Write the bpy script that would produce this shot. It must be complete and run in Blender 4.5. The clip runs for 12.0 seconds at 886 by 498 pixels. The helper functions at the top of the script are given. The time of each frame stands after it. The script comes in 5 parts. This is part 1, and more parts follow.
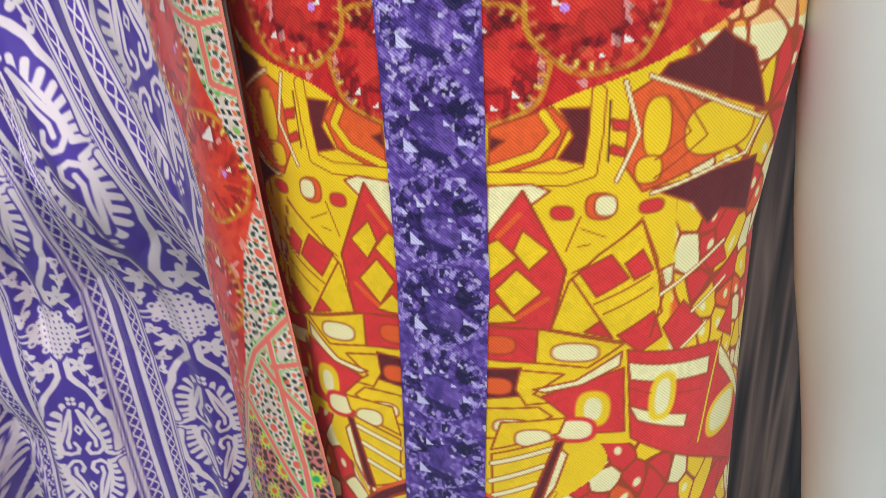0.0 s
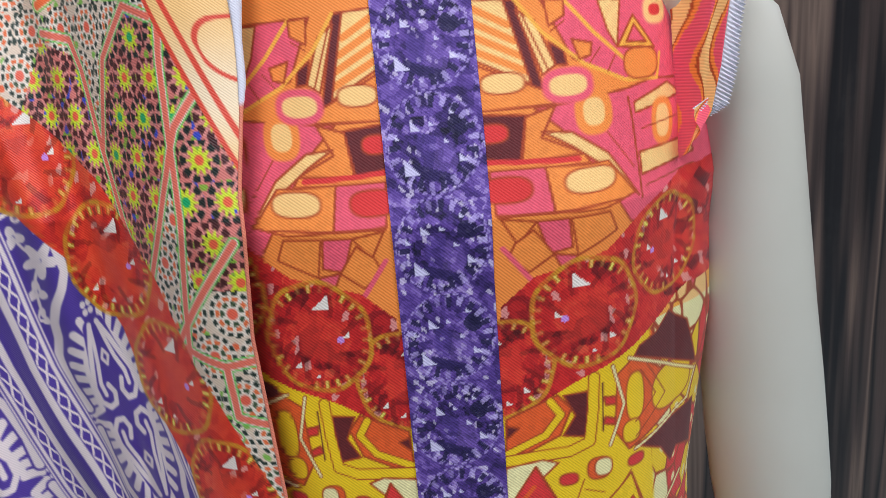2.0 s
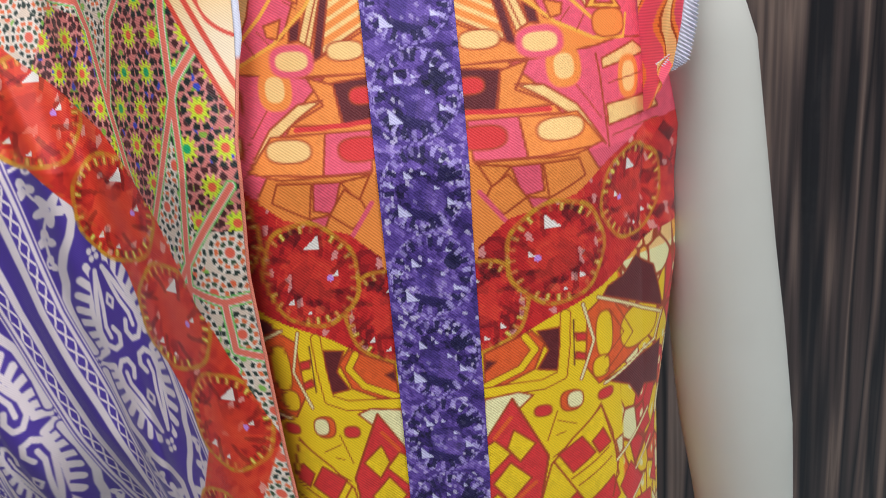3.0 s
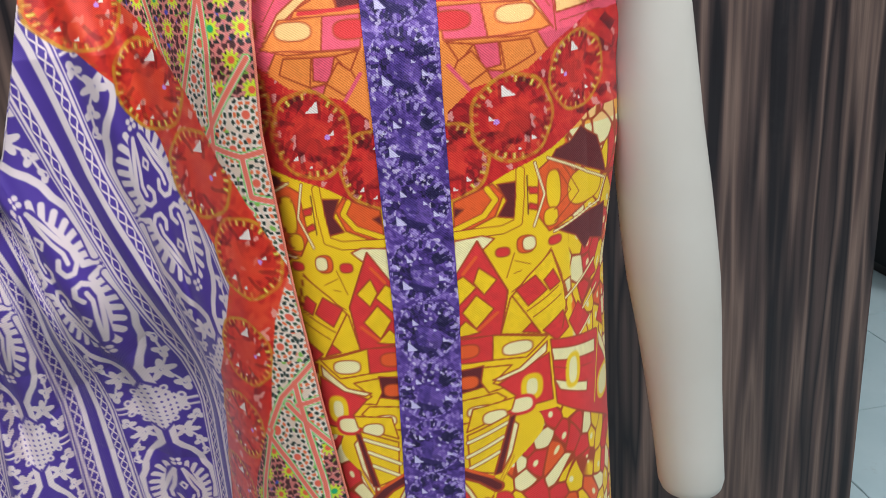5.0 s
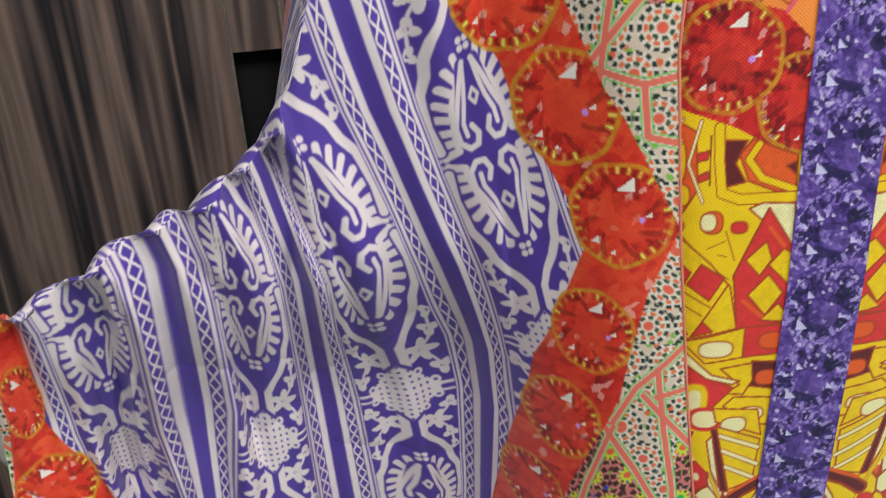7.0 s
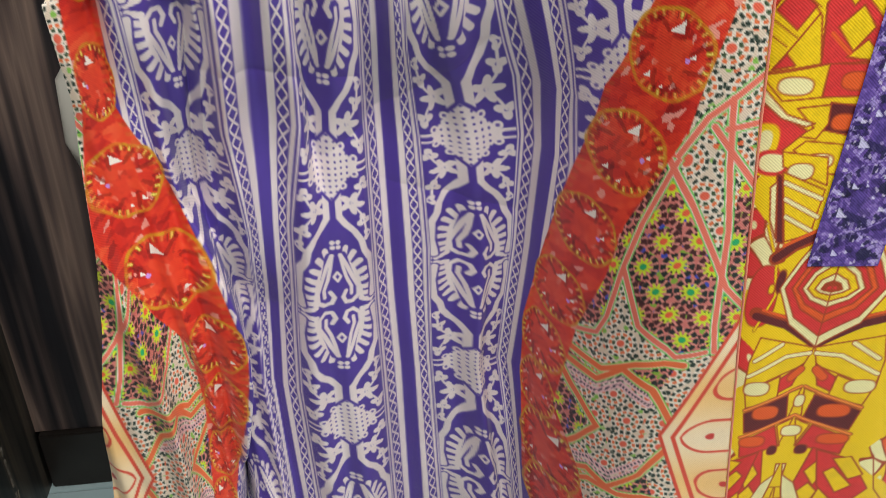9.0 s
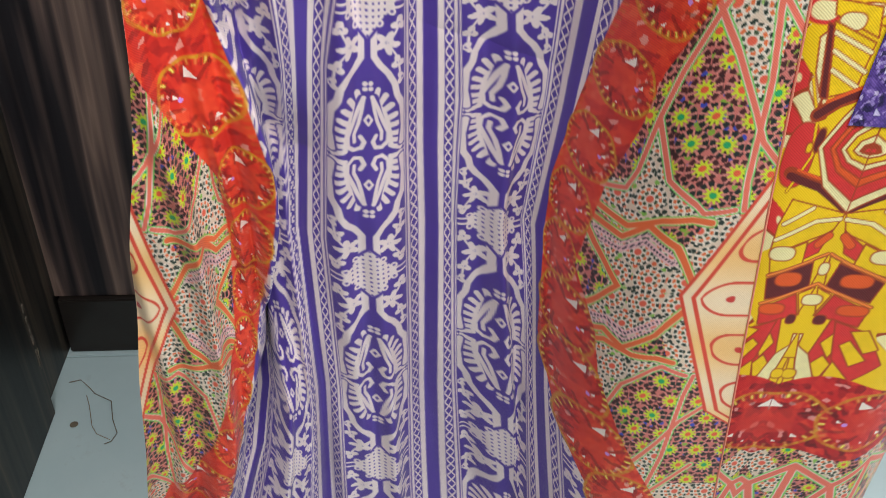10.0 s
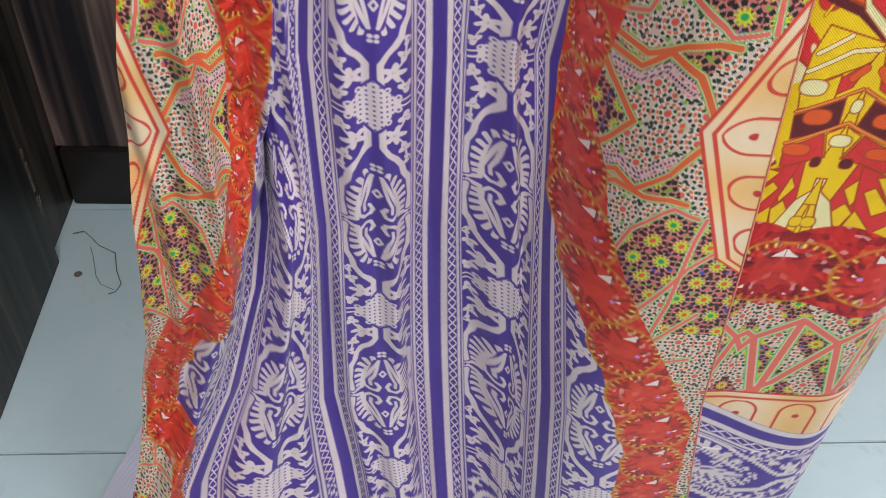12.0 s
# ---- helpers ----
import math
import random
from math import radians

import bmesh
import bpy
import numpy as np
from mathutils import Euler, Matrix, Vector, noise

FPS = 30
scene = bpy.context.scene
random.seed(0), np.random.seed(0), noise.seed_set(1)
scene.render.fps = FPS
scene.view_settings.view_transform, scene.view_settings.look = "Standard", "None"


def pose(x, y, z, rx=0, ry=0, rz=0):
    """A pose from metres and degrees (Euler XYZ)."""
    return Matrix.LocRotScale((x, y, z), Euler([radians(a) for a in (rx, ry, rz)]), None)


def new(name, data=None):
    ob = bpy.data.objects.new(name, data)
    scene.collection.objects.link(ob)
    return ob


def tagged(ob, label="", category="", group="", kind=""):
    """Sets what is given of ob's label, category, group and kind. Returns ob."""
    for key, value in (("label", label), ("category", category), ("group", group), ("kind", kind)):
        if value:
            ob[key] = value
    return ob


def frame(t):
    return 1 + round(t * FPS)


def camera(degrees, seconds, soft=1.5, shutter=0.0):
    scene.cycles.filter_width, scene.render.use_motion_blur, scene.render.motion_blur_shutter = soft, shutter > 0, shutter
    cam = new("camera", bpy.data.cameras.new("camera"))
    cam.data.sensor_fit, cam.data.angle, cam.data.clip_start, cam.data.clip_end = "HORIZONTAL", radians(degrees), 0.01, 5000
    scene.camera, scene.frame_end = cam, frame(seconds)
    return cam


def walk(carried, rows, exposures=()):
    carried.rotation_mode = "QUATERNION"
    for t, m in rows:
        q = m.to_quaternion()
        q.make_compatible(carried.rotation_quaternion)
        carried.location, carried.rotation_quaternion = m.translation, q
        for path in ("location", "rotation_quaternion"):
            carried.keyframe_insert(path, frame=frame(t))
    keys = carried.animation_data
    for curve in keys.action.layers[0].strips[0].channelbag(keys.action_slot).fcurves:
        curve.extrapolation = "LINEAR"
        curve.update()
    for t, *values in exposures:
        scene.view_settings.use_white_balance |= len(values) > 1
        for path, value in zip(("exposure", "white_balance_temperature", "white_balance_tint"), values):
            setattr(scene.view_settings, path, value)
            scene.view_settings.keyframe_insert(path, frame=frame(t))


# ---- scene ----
cam = camera(55.0, 12.0, soft=0.85, shutter=0.2)
METRES, EYE, TILT, LEAN, TURN = 1.16, 1.43, -26.26, 2.64, 0.0
ROWS = [
    (0.0, 0.0, 0.0, 0.0, -0.0, 0.0, -0.0),
    (0.5, -0.0413, -0.0275, 0.0347, -3.01, 2.84, 2.17),
    (1.0, -0.107, -0.0349, 0.0489, -9.74, 6.76, 5.96),
    (1.5, -0.1323, -0.0419, 0.0567, -14.64, 8.48, 9.31),
    (2.0, -0.1346, -0.0419, 0.0737, -16.37, 9.57, 9.91),
    (2.5, -0.1339, -0.048, 0.0606, -16.78, 9.46, 10.07),
    (3.0, -0.1433, -0.07, 0.0393, -16.87, 9.32, 10.18),
    (3.5, -0.142, -0.1055, -0.0112, -16.89, 8.04, 9.83),
    (5.5, -0.2026, -0.1682, -0.031, -16.85, 5.89, 10.56),
    (6.0, -0.2729, -0.0806, 0.0227, -22.1, 6.74, 12.71),
    (6.5, -0.3451, -0.0168, 0.0348, -23.92, 6.01, 12.49),
    (7.0, -0.3703, 0.0316, 0.0216, -19.61, 2.59, 10.47),
    (7.5, -0.3808, 0.0464, 0.007, -18.28, 0.57, 7.44),
    (9.5, -0.4089, 0.0401, -0.1063, -16.45, -7.4, 3.79),
    (10.0, -0.4178, 0.0437, -0.1312, -15.84, -10.07, 1.8),
    (10.5, -0.4257, 0.0638, -0.1552, -15.91, -12.25, 1.56),
    (11.0, -0.421, 0.0688, -0.1727, -15.19, -15.1, 0.35),
    (11.5, -0.4143, 0.07, -0.19, -14.67, -17.65, -0.04),
    (12.0, -0.4081, 0.0631, -0.1774, -14.67, -17.74, 0.09),
]
walk(cam, [(t, pose(0, 0, EYE, TILT, LEAN, TURN) @ pose(METRES * x, METRES * y, METRES * z, 90 + pitch, roll, yaw)) for t, x, y, z, yaw, pitch, roll in ROWS],
     exposures=[(0.0, 0.13, 5950, 12), (0.5, -0.26, 5850, 12), (1.0, -0.38, 5900, 12), (1.5, -0.36, 5850, 11), (3.0, -0.28, 5950, 12), (3.5, -0.2, 5950, 12), (5.5, -0.05, 6050, 13), (6.0, -0.22, 6000, 12), (6.5, -0.12, 6150, 10), (7.5, 0.06, 6250, 3), (9.5, 0.16, 6550, 10), (10.5, 0.23, 6300, 13), (12.0, 0.2, 6250, 16)])

# ---- light: a closed shop room lit by ceiling panels ----
world = bpy.data.worlds.new("shop_air")
world.use_nodes = True
world.node_tree.nodes["Background"].inputs[0].default_value = (0.75, 0.85, 1.0, 1)
world.node_tree.nodes["Background"].inputs[1].default_value = 0.15
scene.world = world
ROOM = pose(0, 0, 0, 0, 0, -9.8)          # the room's axes
CEIL = 2.75


def area_lamp(x, y, w, h, watts, color):
    lamp = bpy.data.lights.new("ceiling_panel_light", "AREA")
    lamp.shape, lamp.size, lamp.size_y, lamp.energy, lamp.color = "RECTANGLE", w, h, watts, color
    ob = new("ceiling_panel_light", lamp)
    ob.matrix_world = ROOM @ pose(x, y, CEIL - 0.035)
    return ob


PANELS = [(0.75, -0.6, 31), (-0.55, -0.6, 31), (2.6, 1.3, 30)]
for px, py, watts in PANELS:
    area_lamp(px, py, 0.58, 1.16, watts, (0.99, 0.99, 1.0))


# ---- materials ----
def srgb(r, g, b):
    f = lambda v: v / 12.92 if v <= 0.04045 else ((v + 0.055) / 1.055) ** 2.4
    return tuple(f(v / 255) for v in (r, g, b))


class Nodes:
    def __init__(self, name, rough=0.5, spec=0.5, metal=0.0):
        self.mat = bpy.data.materials.new(name)
        self.mat.use_nodes = True
        self.tree = self.mat.node_tree
        self.bsdf = self.tree.nodes["Principled BSDF"]
        self.bsdf.inputs["Roughness"].default_value = rough
        self.bsdf.inputs["Specular IOR Level"].default_value = spec
        self.bsdf.inputs["Metallic"].default_value = metal
        self.coord = self.add("ShaderNodeTexCoord")

    def add(self, kind, **values):
        node = self.tree.nodes.new(kind)
        for key, value in values.items():
            node.inputs[key.replace("_", " ")].default_value = value
        return node

    def link(self, a, b):
        self.tree.links.new(a, b)

    def place(self, scale=(1, 1, 1), turn=(0, 0, 0)):
        m = self.add("ShaderNodeMapping", Scale=scale, Rotation=turn)
        self.link(self.coord.outputs["Object"], m.inputs["Vector"])
        return m.outputs[0]

    def noise(self, at, scale, detail=4.0, rough=0.55):
        n = self.add("ShaderNodeTexNoise", Scale=scale, Detail=detail, Roughness=rough)
        self.link(at, n.inputs["Vector"])
        return n.outputs["Fac"]

    def ramp(self, fac, *stops):
        r = self.add("ShaderNodeValToRGB")
        while len(r.color_ramp.elements) < len(stops):
            r.color_ramp.elements.new(0.5)
        for e, (at, c) in zip(r.color_ramp.elements, stops):
            e.position, e.color = at, (*c, 1)
        self.link(fac, r.inputs[0])
        return r.outputs[0]

    def mix(self, fac, a, b, blend="MIX"):
        m = self.tree.nodes.new("ShaderNodeMix")
        m.data_type, m.blend_type = "RGBA", blend
        for value, socket in ((fac, m.inputs[0]), (a, m.inputs[6]), (b, m.inputs[7])):
            if isinstance(value, bpy.types.NodeSocket):
                self.link(value, socket)
            else:
                socket.default_value = value if socket == m.inputs[0] else (*value, 1)
        return m.outputs[2]

    def base(self, color):
        self.link(color, self.bsdf.inputs["Base Color"])

    def bump(self, height, strength, distance):
        b = self.add("ShaderNodeBump", Strength=strength, Distance=distance)
        self.link(height, b.inputs["Height"])
        if self.bsdf.inputs["Normal"].links:
            self.link(self.bsdf.inputs["Normal"].links[0].from_socket, b.inputs["Normal"])
        self.link(b.outputs[0], self.bsdf.inputs["Normal"])

    def rough_from(self, fac, lo, hi):
        m = self.add("ShaderNodeMapRange", To_Min=lo, To_Max=hi)
        self.link(fac, m.inputs[0])
        self.link(m.outputs[0], self.bsdf.inputs["Roughness"])


def wood_laminate(name, dark, mid, light, seed):
    n = Nodes(name, 0.42, 0.35)
    at = n.place((1, 1, 0.045))
    shift = n.tree.nodes[-1]
    shift.inputs["Location"].default_value = (seed, seed * 0.7, seed)
    wide = n.noise(at, 10.0, 3.0, 0.62)
    fine = n.noise(n.place((1, 1, 0.02)), 75.0, 5.0, 0.65)
    streak = n.ramp(wide, (0.39, dark), (0.45, mid), (0.50, light), (0.545, mid), (0.58, dark), (0.64, mid))
    grain = n.ramp(fine, (0.3, (0.62, 0.62, 0.63)), (0.5, (0.95, 0.95, 0.95)), (0.7, (1.2, 1.17, 1.13)))
    col = n.mix(1.0, streak, grain, "MULTIPLY")
    scuff = n.noise(n.place((1, 1, 0.6)), 5.0, 6.0, 0.7)
    n.base(n.mix(n.ramp(scuff, (0.62, (0, 0, 0)), (0.85, (0.18, 0.18, 0.18))), col, (0.16, 0.14, 0.13)))
    n.bump(fine, 0.12, 0.002)
    n.rough_from(scuff, 0.34, 0.55)
    return n.mat


WOOD = wood_laminate("dark_zebra_laminate", srgb(38, 35, 38), srgb(86, 71, 67), srgb(136, 113, 101), 3.1)
WOOD_SIDE = wood_laminate("dark_walnut_laminate", srgb(25, 24, 23), srgb(49, 45, 40), srgb(80, 69, 58), 8.3)


def plain(name, color, rough=0.5, spec=0.5, var=0.15, scale=8.0, bump=0.0):
    n = Nodes(name, rough, spec)
    at = n.place()
    big = n.noise(at, scale, 5.0, 0.6)
    lo, hi = (tuple(c * k for c in color) for k in (1 - var, 1 + var))
    n.base(n.ramp(big, (0.3, lo), (0.7, hi)))
    if bump:
        n.bump(n.noise(at, scale * 30, 3.0), bump, 0.001)
    return n.mat


def tile_material():
    n = Nodes("pale_floor_tile", 0.28, 0.5)
    at = n.place()
    cloud = n.noise(at, 3.0, 6.0, 0.6)
    dirt = n.noise(at, 11.0, 8.0, 0.7)
    base = n.ramp(cloud, (0.3, srgb(190, 212, 212)), (0.7, srgb(206, 224, 223)))
    n.base(n.mix(n.ramp(dirt, (0.58, (0, 0, 0)), (0.8, (0.5, 0.5, 0.5))), base, srgb(150, 150, 140)))
    n.rough_from(dirt, 0.22, 0.45)
    return n.mat


TILE = tile_material()
GROUT = plain("grey_grout", srgb(120, 124, 120), 0.9, 0.2)
SKIRT = plain("dark_skirting", srgb(42, 36, 32), 0.35, 0.4)
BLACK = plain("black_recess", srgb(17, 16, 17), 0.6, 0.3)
CHIPPED = plain("bare_chipboard_edge", srgb(112, 102, 92), 0.9, 0.2, 0.4, 60.0)
PAINT = plain("off_white_wall_paint", srgb(212, 210, 204), 0.8, 0.3, 0.05)
CEILING = plain("white_ceiling_paint", srgb(232, 232, 230), 0.85, 0.3, 0.04)
STAIN = plain("brown_dry_stain", srgb(118, 108, 90), 0.7, 0.3)
THREAD = plain("beige_thread", srgb(150, 132, 108), 0.8, 0.2)


def skin_material():
    n = Nodes("matt_cream_mannequin", 0.48, 0.4)
    at = n.place()
    n.base(n.ramp(n.noise(at, 5.0, 4.0), (0.3, srgb(204, 197, 183)), (0.7, srgb(213, 207, 194))))
    n.bump(n.noise(at, 420.0, 2.0), 0.05, 0.0006)
    return n.mat


CREAM_SKIN = skin_material()


def cloth_material(name, rough=0.62, slope=1.0, fine=290.0, depth=0.88):
    """Printed twill: the print is carried by the cloth, the weave is fine diagonal relief."""
    n = Nodes(name, rough, 0.28)
    ink = n.add("ShaderNodeAttribute")
    ink.attribute_name = "print_ink"
    n.bsdf.inputs["Sheen Weight"].default_value = 0.12
    n.bsdf.inputs["Sheen Roughness"].default_value = 0.45
    at = n.place((1, 0.2, slope))
    w = n.add("ShaderNodeTexWave", Scale=fine, Distortion=0.5, Detail=1.0)
    w.wave_type, w.bands_direction = "BANDS", "DIAGONAL"
    n.link(at, w.inputs["Vector"])
    weave = n.ramp(w.outputs["Fac"], (0.1, (depth, depth, depth)), (0.7, (1.04, 1.04, 1.04)))
    fade = n.ramp(n.noise(n.place(), 14.0, 5.0), (0.3, (0.93, 0.93, 0.93)), (0.7, (1.04, 1.04, 1.04)))
    n.base(n.mix(1.0, n.mix(1.0, ink.outputs["Color"], weave, "MULTIPLY"), fade, "MULTIPLY"))
    n.bump(w.outputs["Fac"], 0.25, 0.0006)
    n.bump(n.noise(n.place(), 9.0, 3.0), 0.25, 0.02)
    return n.mat


CLOTH_KURTA = cloth_material("printed_twill_kurta")
CLOTH_DUPATTA = cloth_material("printed_satin_dupatta", 0.43, 1.0, 330.0, 0.93)


# ---- mesh helpers ----
def mesh_from(name, bm, material, smooth=False):
    me = bpy.data.meshes.new(name)
    bm.to_mesh(me)
    bm.free()
    me.materials.append(material)
    if smooth:
        me.polygons.foreach_set("use_smooth", [True] * len(me.polygons))
    return me


def part(name, bm, material, parent, label="", smooth=False):
    ob = new(name, mesh_from(name, bm, material, smooth))
    ob.parent = parent
    return tagged(ob, label)


def thing(name, bm, material, label="", category="", kind="", group="", at=None, smooth=False):
    ob = new(name, mesh_from(name, bm, material, smooth))
    if at is not None:
        ob.matrix_world = at
    return tagged(ob, label, category, group, kind)


def empty(name, label, category, kind="", at=None):
    ob = new(name)
    if at is not None:
        ob.matrix_world = at
    return tagged(ob, label, category, kind=kind)


def box(bm, x0, x1, y0, y1, z0, z1, bevel=0.0):
    r = bmesh.ops.create_cube(bm, size=1, matrix=Matrix.Translation(((x0 + x1) / 2, (y0 + y1) / 2, (z0 + z1) / 2)) @ Matrix.Diagonal((x1 - x0, y1 - y0, z1 - z0, 1)))
    if bevel:
        edges = list({e for v in r["verts"] for e in v.link_edges})
        bmesh.ops.bevel(bm, geom=edges, offset=bevel, segments=2, affect="EDGES")
    return bm


def boxed(*size, bevel=0.0):
    return box(bmesh.new(), *size, bevel=bevel)


def loft(bm, rings, n=28, cap=True):
    """A closed skin through rings (centre, half width vector, half depth vector)."""
    loops = []
    for c, a, b in rings:
        loops.append([bm.verts.new(Vector(c) + Vector(a) * math.cos(2 * math.pi * k / n) + Vector(b) * math.sin(2 * math.pi * k / n)) for k in range(n)])
    for lo, hi in zip(loops, loops[1:]):
        for k in range(n):
            bm.faces.new((lo[k], lo[(k + 1) % n], hi[(k + 1) % n], hi[k]))
    if cap:
        bm.faces.new(list(reversed(loops[0])))
        bm.faces.new(loops[-1])
    return bm


def grid_object(name, P, ink, material, keep=None):
    """A cloth sheet from a grid of places (rows, columns, 3), each vertex carrying its print colour."""
    rows, cols = P.shape[:2]
    idx = np.arange(rows * cols, dtype=np.int32).reshape(rows, cols)
    quads = np.stack([idx[:-1, :-1], idx[:-1, 1:], idx[1:, 1:], idx[1:, :-1]], -1)
    quads = quads[keep] if keep is not None else quads.reshape(-1, 4)
    me = bpy.data.meshes.new(name)
    me.vertices.add(rows * cols)
    me.vertices.foreach_set("co", np.ascontiguousarray(P, dtype=np.float32).ravel())
    me.loops.add(quads.size)
    me.loops.foreach_set("vertex_index", quads.ravel())
    me.polygons.add(len(quads))
    me.polygons.foreach_set("loop_start", np.arange(0, quads.size, 4, dtype=np.int32))
    me.polygons.foreach_set("use_smooth", np.ones(len(quads), dtype=bool))
    me.update(calc_edges=True)
    c = np.clip(ink, 0, 1)
    c = np.where(c <= 0.04045, c / 12.92, ((c + 0.055) / 1.055) ** 2.4)
    layer = me.color_attributes.new("print_ink", "FLOAT_COLOR", "POINT")
    layer.data.foreach_set("color", np.concatenate([c, np.ones((rows, cols, 1))], -1).astype(np.float32).ravel())
    me.materials.append(material)
    return new(name, me)


# ---- textile prints ----
def rgb(r, g, b):
    return np.array((r, g, b)) / 255


ORANGE, PEACH, PINK, GOLD = rgb(250, 144, 62), rgb(255, 204, 128), rgb(240, 92, 112), rgb(252, 178, 66)
RED, FLAME, RUST, BROWN = rgb(226, 56, 54), rgb(238, 96, 38), rgb(172, 66, 30), rgb(104, 36, 38)
LEMON, IVORY, WHITE = rgb(250, 206, 16), rgb(250, 236, 172), rgb(245, 240, 240)
PURPLE, LILAC = rgb(86, 63, 153), rgb(237, 220, 217)
SALMON, CREAM = rgb(240, 120, 98), rgb(252, 200, 128)


def hashed(i, j, k):
    v = np.sin(i * 127.1 + j * 311.7 + k * 74.7) * 43758.5453
    return v - np.floor(v)


def cells(x, y, seed=0):
    """Nearest jittered lattice point: distance, second distance, and three random numbers of the cell."""
    ix, iy = np.floor(x), np.floor(y)
    best = np.full(x.shape, 9.0)
    second = np.full(x.shape, 9.0)
    bi, bj = np.zeros(x.shape), np.zeros(x.shape)
    for dx in (-1, 0, 1):
        for dy in (-1, 0, 1):
            i, j = ix + dx, iy + dy
            d = (i + hashed(i, j, seed) - x) ** 2 + (j + hashed(i, j, seed + 5) - y) ** 2
            near = d < best
            second = np.where(near, best, np.minimum(second, d))
            best = np.where(near, d, best)
            bi, bj = np.where(near, i, bi), np.where(near, j, bj)
    return best, second, hashed(bi, bj, seed + 11), hashed(bi, bj, seed + 17), hashed(bi, bj, seed + 23)


def facets(x, y, tones, seed, size):
    """Cut-stone print: shards of tones in two sizes with a few bright glints."""
    _, _, a, b, _ = cells(x / size * 0.7 + 0.3 * y / size, y / size, seed)
    _, _, c, d, e = cells(x / size * 2.1, y / size * 2.3 + x / size, seed + 3)
    v = np.clip(0.62 * a + 0.38 * c, 0, 0.999)
    tones = np.array(tones)
    at = v * (len(tones) - 1)
    k = at.astype(int)
    f = (at - k)[..., None]
    col = tones[k] * (1 - f) + tones[k + 1] * f
    glint = (d > 0.95)[..., None]
    return np.where(glint, 0.25 * col + 0.75 * np.array(tones[-1]) * 0.4 + 0.75 * 0.6 * WHITE, col)


RUBY = [rgb(96, 16, 22), rgb(150, 22, 28), rgb(196, 34, 34), rgb(214, 40, 38), rgb(228, 62, 44), rgb(236, 90, 62)]
RUBY_BRIGHT = [rgb(150, 30, 26), rgb(206, 44, 34), rgb(226, 58, 38), rgb(236, 74, 44), rgb(242, 98, 58)]
AMETHYST = [rgb(20, 14, 42), rgb(42, 26, 78), rgb(66, 44, 112), rgb(88, 60, 140), rgb(120, 90, 172), rgb(196, 174, 224)]


def segment_distance(x, y, a, b):
    ax, ay = a
    dx, dy = b[0] - ax, b[1] - ay
    t = np.clip(((x - ax) * dx + (y - ay) * dy) / max(dx * dx + dy * dy, 1e-12), 0, 1)
    return np.hypot(x - ax - t * dx, y - ay - t * dy)


def path_distance(x, y, pts):
    d = np.full(x.shape, 9.0)
    for a, b in zip(pts, pts[1:]):
        d = np.minimum(d, segment_distance(x, y, a, b))
    return d


def blend(ink, mask, col):
    m = mask[..., None]
    ink[...] = ink * (1 - m) + col * m


def jewel_ink(ink, dx, dy, r, tones, seed, rim=True, grain=0.30):
    """One round cut stone of radius r with a table, glints and a beaded gold rim."""
    d = np.hypot(dx, dy) / r
    ang = np.arctan2(dy, dx)
    inside = np.clip((1.0 - d) * r / 0.0008, 0, 1)
    stone = facets(dx * (1 + 0.3 * d), dy, tones, seed, r * grain)
    table = np.clip((0.46 - np.maximum(np.abs(dx + 0.06 * r), np.abs(dy - 0.3 * dx)) / r) / 0.08, 0, 1)[..., None]
    stone = stone * (1 - 0.6 * table) + 0.6 * table * np.array(tones[-2])
    ray = (np.sin(ang * 8 + 6 * d) > 0.75) & (d > 0.45) & (d < 0.85)
    stone = np.where(ray[..., None], stone * 0.8, stone)
    for gx, gy, s in ((-0.15, 0.62, 0.12), (0.45, -0.5, 0.06), (-0.55, 0.05, 0.05), (0.1, -0.72, 0.04)) if rim else ():
        tri = (dx / r - gx > -s) & (dy / r - gy > -s) & (dx / r - gx + (dy / r - gy) * 1.2 < s * 0.5)
        stone = np.where(tri[..., None], rgb(250, 236, 222), stone)
    spark = (np.hypot(dx / r + 0.42, dy / r + 0.05) < 0.06) & rim
    stone = np.where(spark[..., None], rgb(214, 150, 230), stone)
    blend(ink, inside, stone)
    if rim:
        worn = hashed(np.floor(ang * 26 / (2 * np.pi) + 0.25), np.full(ang.shape, seed), 3)
        patch_ = hashed(np.floor(ang * 9), np.full(ang.shape, seed), 8)
        ring = np.clip((0.06 - np.abs(d - 0.985 + 0.02 * np.sin(ang * 7 + seed))) / 0.03, 0, 1)
        blend(ink, ring * (0.5 + 0.5 * patch_), rgb(214, 150, 34))
        beads = np.clip((np.sin(ang * 26) - 0.05) / 0.3, 0, 1) * np.clip((0.085 - np.abs(d - 0.9 + 0.03 * worn)) / 0.03, 0, 1)
        blend(ink, beads * (0.15 + 0.85 * worn), np.where((np.sin(ang * 26) > 0.75)[..., None], rgb(244, 228, 104), rgb(186, 136, 22)))
        blend(ink, ((np.sin(ang * 26) < -0.55) & (np.abs(d - 0.86) < 0.07)) * 0.5 * worn, rgb(84, 22, 14))


